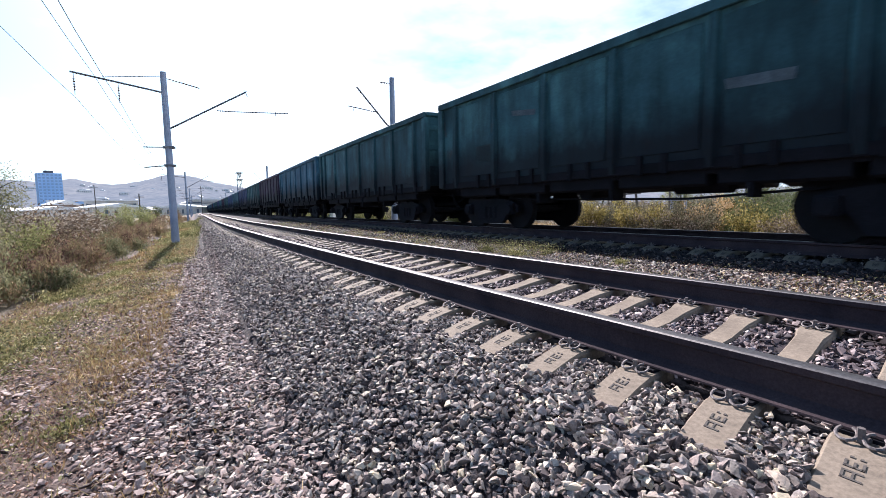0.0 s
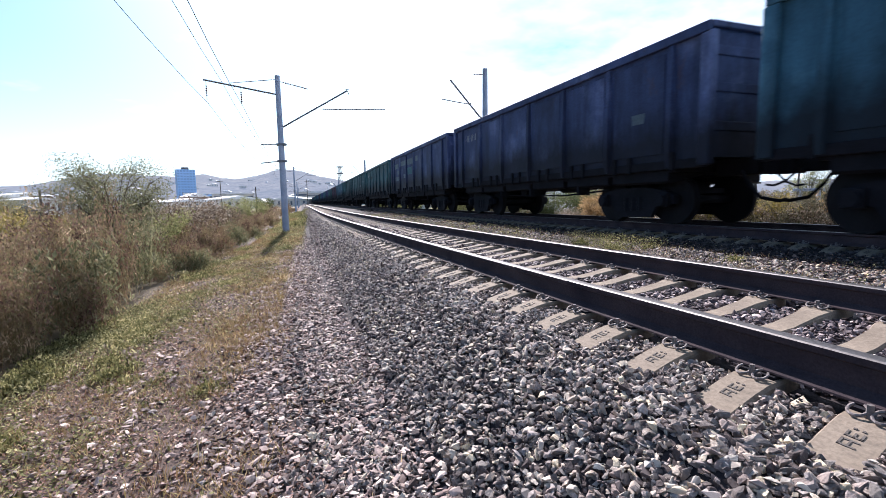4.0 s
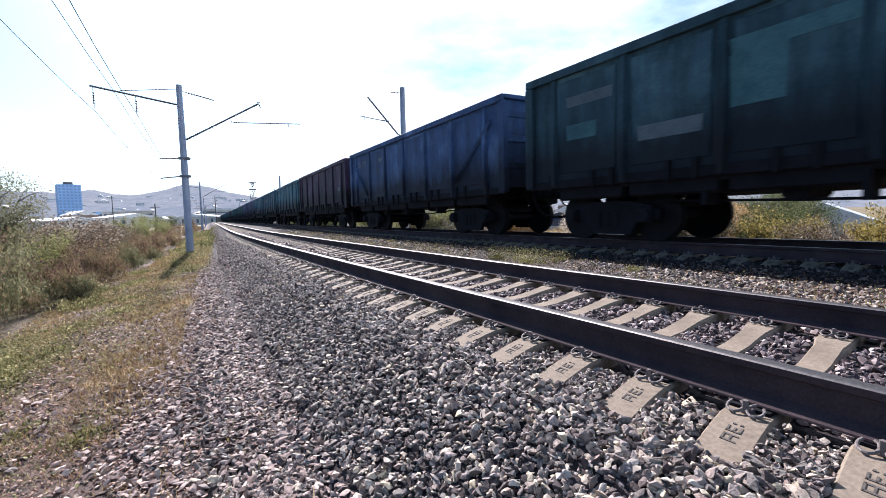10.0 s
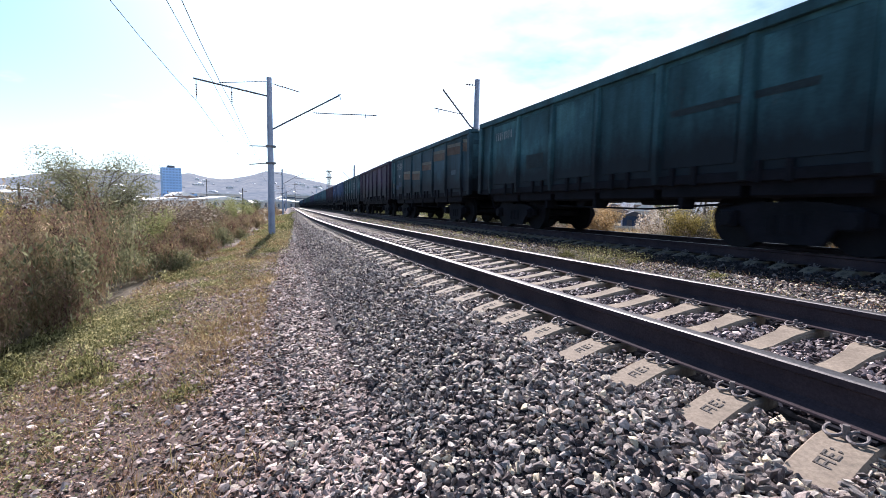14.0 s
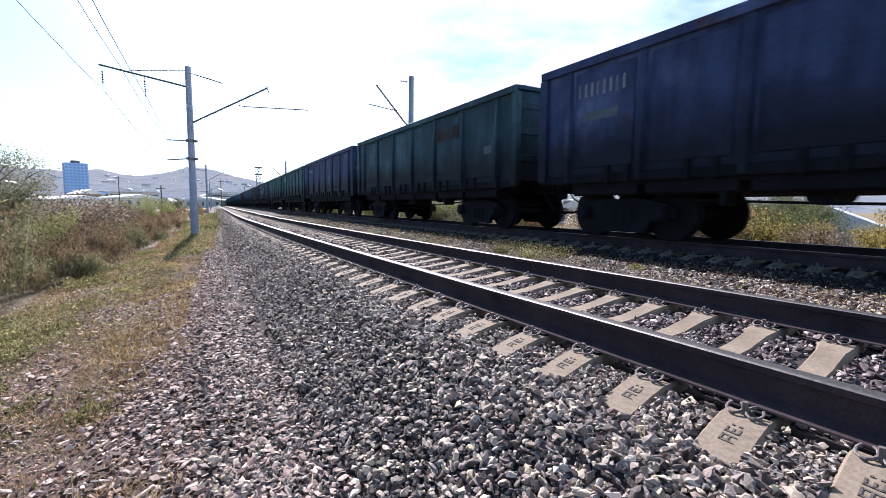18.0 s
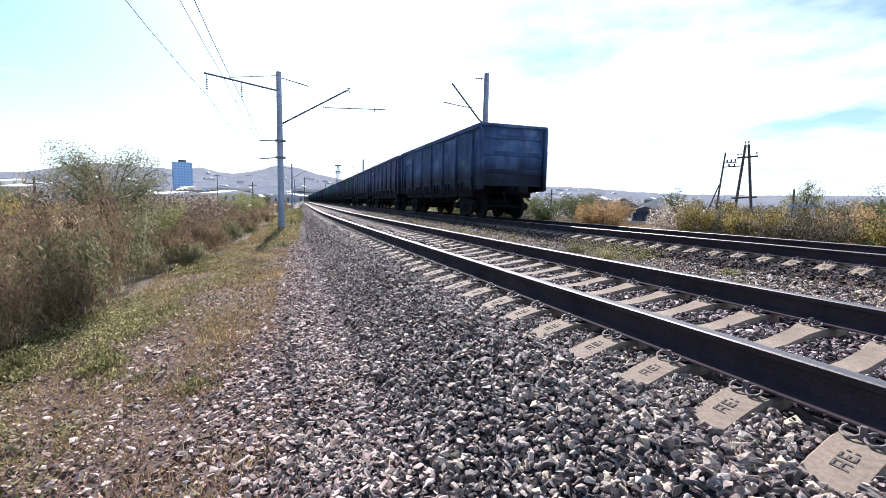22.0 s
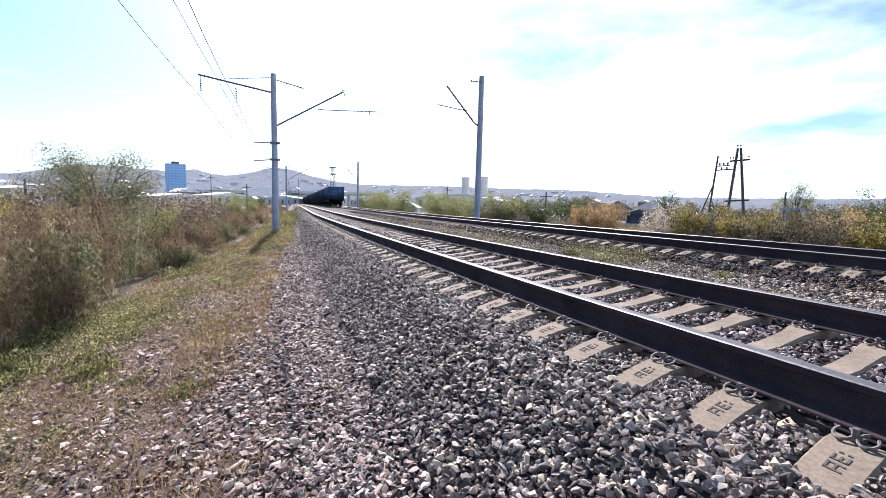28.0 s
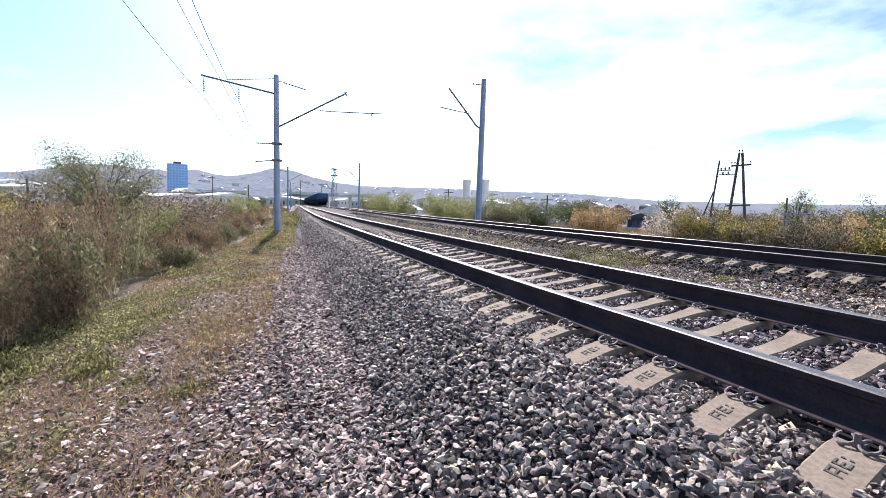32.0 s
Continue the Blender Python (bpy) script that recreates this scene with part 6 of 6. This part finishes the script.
make_hills()
WALL_WHITE = two_scale("house_render", (0.42, 0.41, 0.40), (0.62, 0.61, 0.58), 0.3, 6)
WALL_BRICK = two_scale("house_brick", (0.20, 0.15, 0.13), (0.32, 0.25, 0.21), 0.3, 6)
ROOF_PALE = two_scale("pale_sheet_roof", (0.55, 0.57, 0.60), (0.74, 0.75, 0.76), 0.3, 6, 0.6, 0.0)
ROOF_DARK = two_scale("dark_roof", (0.06, 0.06, 0.075), (0.13, 0.125, 0.14), 0.3, 6)
WINDOW = two_scale("window_glass", (0.05, 0.07, 0.10), (0.12, 0.15, 0.2), 0.3, 6, 0.15)
SHED_BLUE = two_scale("dark_blue_boards", (0.025, 0.04, 0.085), (0.05, 0.075, 0.14), 0.8, 12)
FENCE_PALE = two_scale("pale_fence_boards", (0.36, 0.36, 0.34), (0.55, 0.55, 0.52), 0.8, 14, stretch=(1, 1, 0.2))
TOWER_BLUE = two_scale("blue_tower_cladding", (0.22, 0.40, 0.72), (0.30, 0.49, 0.80), 0.05, 2, 0.6)
TOWER_GLASS = two_scale("tower_glass", (0.16, 0.28, 0.50), (0.22, 0.36, 0.60), 0.3, 6, 0.25)
TOWER_PALE = two_scale("pale_tower_panels", (0.70, 0.68, 0.66), (0.82, 0.80, 0.78), 0.05, 2, 0.7)


def house(w, d, h, rise, wall, roof, label):
    e = new("house")
    bm = bmesh.new()
    box(bm, -w / 2, w / 2, -d / 2, d / 2, -1.5, h)
    part("wall", bm, wall, e)
    bm = bmesh.new()
    o = 0.35
    prism(bm, [(-w / 2 - o, h), (w / 2 + o, h), (w / 2 + o, h + 0.15), (0, h + rise), (-w / 2 - o, h + 0.15)], -d / 2 - o, d / 2 + o)
    part("roof", bm, roof, e)
    win = None
    for k in range(max(2, int(w / 2.6))):
        x = -w / 2 + w * (k + 0.5) / max(2, int(w / 2.6))
        if win is None:
            bm = bmesh.new()
            box(bm, -0.45, 0.45, -d / 2 - 0.03, -d / 2 + 0.03, h * 0.35, h * 0.8)
            win = part("window", bm, WINDOW, e)
            win.matrix_basis = pose(x, 0, 0)
        else:
            shared("window", win, e, pose(x, 0, 0))
    return tagged(e, label, "house", "houses of the town")


def make_town():
    rnd = random.Random(8)
    kinds = [house(9, 7, 3.0, 2.4, WALL_WHITE, ROOF_PALE, "small white house with a pale sheet roof"), house(8, 7, 2.8, 2.6, WALL_BRICK, ROOF_DARK, "small brick house with a dark roof"), house(18, 9, 4.0, 1.4, WALL_WHITE, ROOF_PALE, "long low white building with a pale roof"), house(11, 8, 5.6, 2.2, WALL_BRICK, ROOF_PALE, "two-storey house with a pale metal roof")]
    spots = [(-21.9, 84.4, -3.6, 1, 0.85), (17.3, 114.1, -2.3, 0, 0.7), (35.0, 72.3, -3.4, 0, 0.7), (71.6, 46.0, -2.9, 0, 0.68), (31.6, 122.8, -3.5, 3, 0.6), (36.4, 131.8, -3.5, 0, 0.8), (42.7, 133.3, -2.6, 1, 1.0), (47.5, 126.3, -2.4, 0, 1.0), (-20.1, 203.0, -2.0, 2, 1.3), (-22.2, 231.2, -1.0, 2, 1.4), (-18.3, 263.2, 1.0, 2, 1.2), (27.5, 146.9, -2.0, 2, 1.0), (21.6, 179.2, -1.0, 2, 1.1)]
    for _ in range(70):
        az = rnd.uniform(-27, 50)
        dist = rnd.uniform(240, 740)
        spots.append((az, dist, -3.0 + (dist - 240) * 0.012, rnd.choice((0, 0, 2, 2, 3)), rnd.uniform(1.0, 1.5)))
    for _ in range(100):
        az = rnd.uniform(-25, 43)
        dist = rnd.uniform(1150, 1750)
        k = np.interp(dist, (900, 1150, 1450, 1750, 2000), (-0.35, 0.18, 0.45, 0.78, 1.0))
        el = float(ridge(az))
        spots.append((az, dist, 2000 * math.tan(radians(el)) * k * 0.98 - 1.5, rnd.choice((0, 0, 2)), rnd.uniform(0.9, 1.7)))
    used = set()
    for az, dist, z, k, size in spots:
        m = Matrix.Translation(spot(az, dist, z)) @ pose(0, 0, 0, 0, 0, -az + rnd.uniform(-35, 35)) @ Matrix.Diagonal((size, size, size, 1))
        if k in used:
            e = copy_thing(kinds[k], m)
            e.matrix_basis = m
        else:
            used.add(k)
            kinds[k].matrix_basis = m


make_town()


PALE_GLASS = two_scale("pale_tower_glass", (0.46, 0.47, 0.50), (0.60, 0.61, 0.63), 0.3, 6, 0.3)


def tower_block(az, dist, wide, deep, top, wall, storeys, bays, label):
    e = new("tower_block")
    e.matrix_world = Matrix.Translation(spot(az, dist, 0)) @ pose(0, 0, 0, 0, 0, -az + 8)
    bm = bmesh.new()
    box(bm, -wide / 2, wide / 2, -deep / 2, deep / 2, -6, top)
    part("wall", bm, wall, e)
    bm = bmesh.new()
    box(bm, -wide * 0.18, wide * 0.18, -deep * 0.3, deep * 0.3, top, top + 2.6)
    part("roof_house", bm, ROOF_DARK, e)
    strip = None
    for k in range(bays):
        x = -wide / 2 + wide * (k + 0.5) / bays
        for j in range(storeys):
            z = top - (j + 0.6) * 3.0
            if strip is None:
                bm = bmesh.new()
                box(bm, -wide / bays * 0.30, wide / bays * 0.30, -deep / 2 - 0.06, -deep / 2 + 0.05, -0.8, 0.8)
                strip = part("window", bm, TOWER_GLASS, e)
                strip.matrix_basis = pose(x, 0, z)
            else:
                shared("window", strip, e, pose(x, 0, z))
    return tagged(e, label, "apartment block")


tower_block(-8.8, 596.3, 18.6, 15.0, 41.0, TOWER_BLUE, 12, 6, "tall pale-blue tower block above the town")


def cooling_tower(az, dist, r, top):
    e = new("cooling_tower")
    e.matrix_world = Matrix.Translation(spot(az, dist, 0))
    n = 28
    levels = [(-8, 1.28), (top * 0.25, 1.12), (top * 0.5, 1.0), (top * 0.72, 0.93), (top * 0.88, 0.95), (top, 1.0)]
    bm = bmesh.new()
    rings = [[bm.verts.new((r * k * f * math.cos(2 * math.pi * q / n), r * k * f * math.sin(2 * math.pi * q / n), z)) for q in range(n)] for f, lv in ((1.0, levels), (0.95, levels[::-1])) for z, k in lv]
    for a, b in zip(rings, rings[1:]):
        for q in range(n):
            bm.faces.new((a[q], a[(q + 1) % n], b[(q + 1) % n], b[q]))
    part("shell", bm, TOWER_PALE, e)
    bm = bmesh.new()
    tube(bm, [(r * 1.005 * math.cos(2 * math.pi * q / n), r * 1.005 * math.sin(2 * math.pi * q / n), top - 0.5) for q in range(n + 1)], 0.5, 5)
    part("rim", bm, PALE_GLASS, e)
    tagged(e, "pale concrete cooling tower on the skyline", "cooling tower", "cooling towers")


cooling_tower(24.7, 733.4, 6.9, 46.0)
cooling_tower(26.9, 734.1, 8.6, 47.0)



def long_building(az, dist, wide, top, wall, label, name="warehouse"):
    e = new(name)
    e.matrix_world = Matrix.Translation(spot(az, dist, 0)) @ pose(0, 0, 0, 0, 0, -az)
    bm = bmesh.new()
    box(bm, -wide / 2, wide / 2, -8, 8, -5, top - 0.8)
    part("wall", bm, wall, e)
    bm = bmesh.new()
    box(bm, -wide / 2 - 0.6, wide / 2 + 0.6, -8.6, 8.6, top - 0.8, top)
    part("roof", bm, ROOF_PALE, e)
    bm = bmesh.new()
    box(bm, -wide * 0.46, wide * 0.46, -8.08, -7.95, top - 4.0, top - 2.4)
    part("window_band", bm, WINDOW, e)
    return tagged(e, label, "warehouse", "long low buildings")


long_building(-4.1, 378.6, 29.0, 9.2, WALL_WHITE, "long low industrial building with a pale roof")
long_building(-7.5, 407.5, 22.0, 9.8, TOWER_BLUE, "low blue building at the foot of a tower")
long_building(-21.2, 354.4, 34.0, 8.4, WALL_WHITE, "long low industrial building with a pale roof")
long_building(-18.1, 376.9, 26.0, 7.6, WALL_BRICK, "long low industrial building with a pale roof")
long_building(4.6, 429.7, 30.0, 11.0, WALL_WHITE, "long low industrial building with a pale roof")
long_building(23.9, 342.2, 30.0, 9.0, WALL_WHITE, "long low industrial building with a pale roof")


def garden_shed():
    e = new("garden_shed")
    e.matrix_world = Matrix.Translation(spot(45.4, 80.0, -2.55)) @ pose(0, 0, 0, 0, 0, -38)
    bm = bmesh.new()
    box(bm, -1.7, 1.7, -1.3, 1.3, -0.4, 2.4)
    part("wall", bm, SHED_BLUE, e)
    bm = bmesh.new()
    prism(bm, [(-1.95, 2.4), (1.95, 2.4), (1.95, 2.5), (0, 3.15), (-1.95, 2.5)], -1.55, 1.55)
    part("roof", bm, ROOF_DARK, e)
    bm = bmesh.new()
    box(bm, -1.1, -0.3, -1.36, -1.28, -0.2, 1.8, 0.01)
    part("door", bm, ROOF_DARK, e)
    bm = bmesh.new()
    box(bm, 0.4, 1.2, -1.35, -1.28, 0.9, 1.7, 0.01)
    part("window", bm, WINDOW, e)
    tagged(e, "dark blue garden shed behind a pale fence", "shed")


def garden_fence():
    e = new("garden_fence")
    e.matrix_world = Matrix.Translation(spot(44.7, 70.0, -2.6)) @ pose(0, 0, 0, 0, 0, -40)
    for k in range(5):
        bm = bmesh.new()
        box(bm, -0.05, 0.05, 0.02, 0.12, -0.5, 1.15)
        part("post", bm, WOOD_POLE, e).matrix_basis = pose(-4.0 + 2.0 * k, 0, 0)
    for z in (0.25, 0.85):
        bm = bmesh.new()
        box(bm, -4.1, 4.1, -0.02, 0.02, z - 0.04, z + 0.04)
        part("rail", bm, WOOD_POLE, e)
    bm = bmesh.new()
    box(bm, -0.075, 0.075, -0.045, -0.022, -0.3, 1.1, 0.004)
    board = part("board", bm, FENCE_PALE, e)
    board.matrix_basis = pose(-4.05, 0, 0)
    for k in range(1, 48):
        shared("board", board, e, pose(-4.05 + 0.172 * k, 0, 0.03 * math.sin(k * 2.3)))
    tagged(e, "pale board fence along the gardens", "fence")


garden_shed()
garden_fence()


def lattice_mast(az, dist, h):
    e = new("lattice_mast")
    e.matrix_world = Matrix.Translation(spot(az, dist, -2.0)) @ pose(0, 0, 0, 0, 0, 20)
    n = 9
    for sx in (-1, 1):
        for sy in (-1, 1):
            bm = bmesh.new()
            tube(bm, [(sx * 1.5, sy * 1.5, 0), (sx * 0.45, sy * 0.45, h)], 0.11, 5)
            part("leg", bm, STEEL, e)
    for k in range(n):
        z0, z1 = h * k / n, h * (k + 1) / n
        w0, w1 = 1.5 - 1.05 * k / n, 1.5 - 1.05 * (k + 1) / n
        bm = bmesh.new()
        for a, b in (((-w0, -w0), (w1, -w1)), ((w0, -w0), (w1, w1)), ((w0, w0), (-w1, w1)), ((-w0, w0), (-w1, -w1))):
            tube(bm, [(a[0], a[1], z0), (b[0], b[1], z1)], 0.06, 4)
        part("bracing", bm, STEEL, e)
    for z in (h, h - 3.4):
        bm = bmesh.new()
        box(bm, -1.3, 1.3, -1.3, 1.3, z, z + 0.5)
        part("lamp_platform", bm, STEEL, e)
    tagged(e, "tall steel lattice lighting mast beside the tracks", "lighting mast")


lattice_mast(8.1, 246.6, 21.0)


def road_bridge():
    """A plain overbridge that crosses the line far off."""
    e = new("road_bridge")
    c = spot(9.2, 270.8, 0)
    e.matrix_world = Matrix.Translation(c) @ pose(0, 0, 0, 0, 0, -4)
    bm = bmesh.new()
    box(bm, -24, 26, -4, 4, 5.2, 6.2)
    part("deck", bm, WALL_WHITE, e)
    bm = bmesh.new()
    box(bm, -24, 26, -4.2, -4.0, 6.2, 7.2)
    part("parapet", bm, ROOF_PALE, e)
    for x in (-9, 4, 17):
        bm = bmesh.new()
        box(bm, x - 0.6, x + 0.6, -3, 3, -4, 5.2)
        part("pier", bm, WALL_WHITE, e)
    tagged(e, "pale concrete road bridge across the railway", "bridge")


road_bridge()

# ---- single stones on top of the ballast shoulder ----


def loose_stones():
    rnd = random.Random(77)
    meshes = []
    for v, f in SHAPES[:24]:
        me = bpy.data.meshes.new("stone")
        me.from_pydata([tuple(float(a) for a in p) for p in v], [], [tuple(int(a) for a in q) for q in f])
        me.materials.append(STONE_LOOSE)
        meshes.append(me)
    for k in range(300):
        s, u = rnd.uniform(0.55, 3.9), rnd.uniform(-2.38, -1.42)
        x, y = line_arrays(np.array([s]), np.array([u]))
        r = rnd.uniform(0.018, 0.031)
        ob = new("stone", rnd.choice(meshes))
        ob.parent = ballast
        ob.matrix_basis = pose(float(x[0]), float(y[0]), float(ground_z(u)) + 0.018 + 0.25 * r, rnd.uniform(-28, 28), rnd.uniform(-28, 28), rnd.uniform(0, 360)) @ Matrix.Diagonal((r * rnd.uniform(0.9, 1.2), r, r * rnd.uniform(0.85, 1.1), 1))


loose_stones()


def turn_wheels(w, s0):
    """Wheels roll while their wagon passes the path; farther off the turning cannot be told."""
    t0, t1 = (-12.0 - s0) / SPEED, (38.0 - s0) / SPEED
    t0, t1 = max(t0, 0.0), min(t1, 32.0)
    if t1 - t0 < 0.1:
        return
    n = int((t1 - t0) / 0.055) + 1
    times = [0.0] * (t0 > 0) + [t0 + (t1 - t0) * k / n for k in range(n + 1)] + [32.0] * (t1 < 32)
    for bogie in w.children:
        if not bogie.name.startswith("bogie"):
            continue
        for o in bogie.children:
            if o.name.startswith("wheel"):
                p, side = o.matrix_basis.translation.copy(), 1 if o.matrix_basis.translation.x > 0 else -1
                base = pose(p.x, p.y, p.z, 0, 0, 0 if side > 0 else 180)
                walk(o, [(t, base @ pose(0, 0, 0, -side * math.degrees((min(max(t, t0), t1) - t0) * SPEED / 0.478))) for t in times])


def motions():
    """The train rolls away along the far track at a steady pace."""
    for w, s0 in wagons:
        rows = []
        for k in range(33):
            s = s0 + SPEED * k
            a, b = at_line(s - 3.9, SPACING), at_line(s + 3.9, SPACING)
            p = (a + b) / 2 + Vector((0, 0, LIFT))
            rows.append((float(k), Matrix.Translation(p) @ pose(0, 0, 0, 0, 0, -math.degrees(math.atan2(b.x - a.x, b.y - a.y)))))
        walk(w, rows)
        turn_wheels(w, s0)


motions()
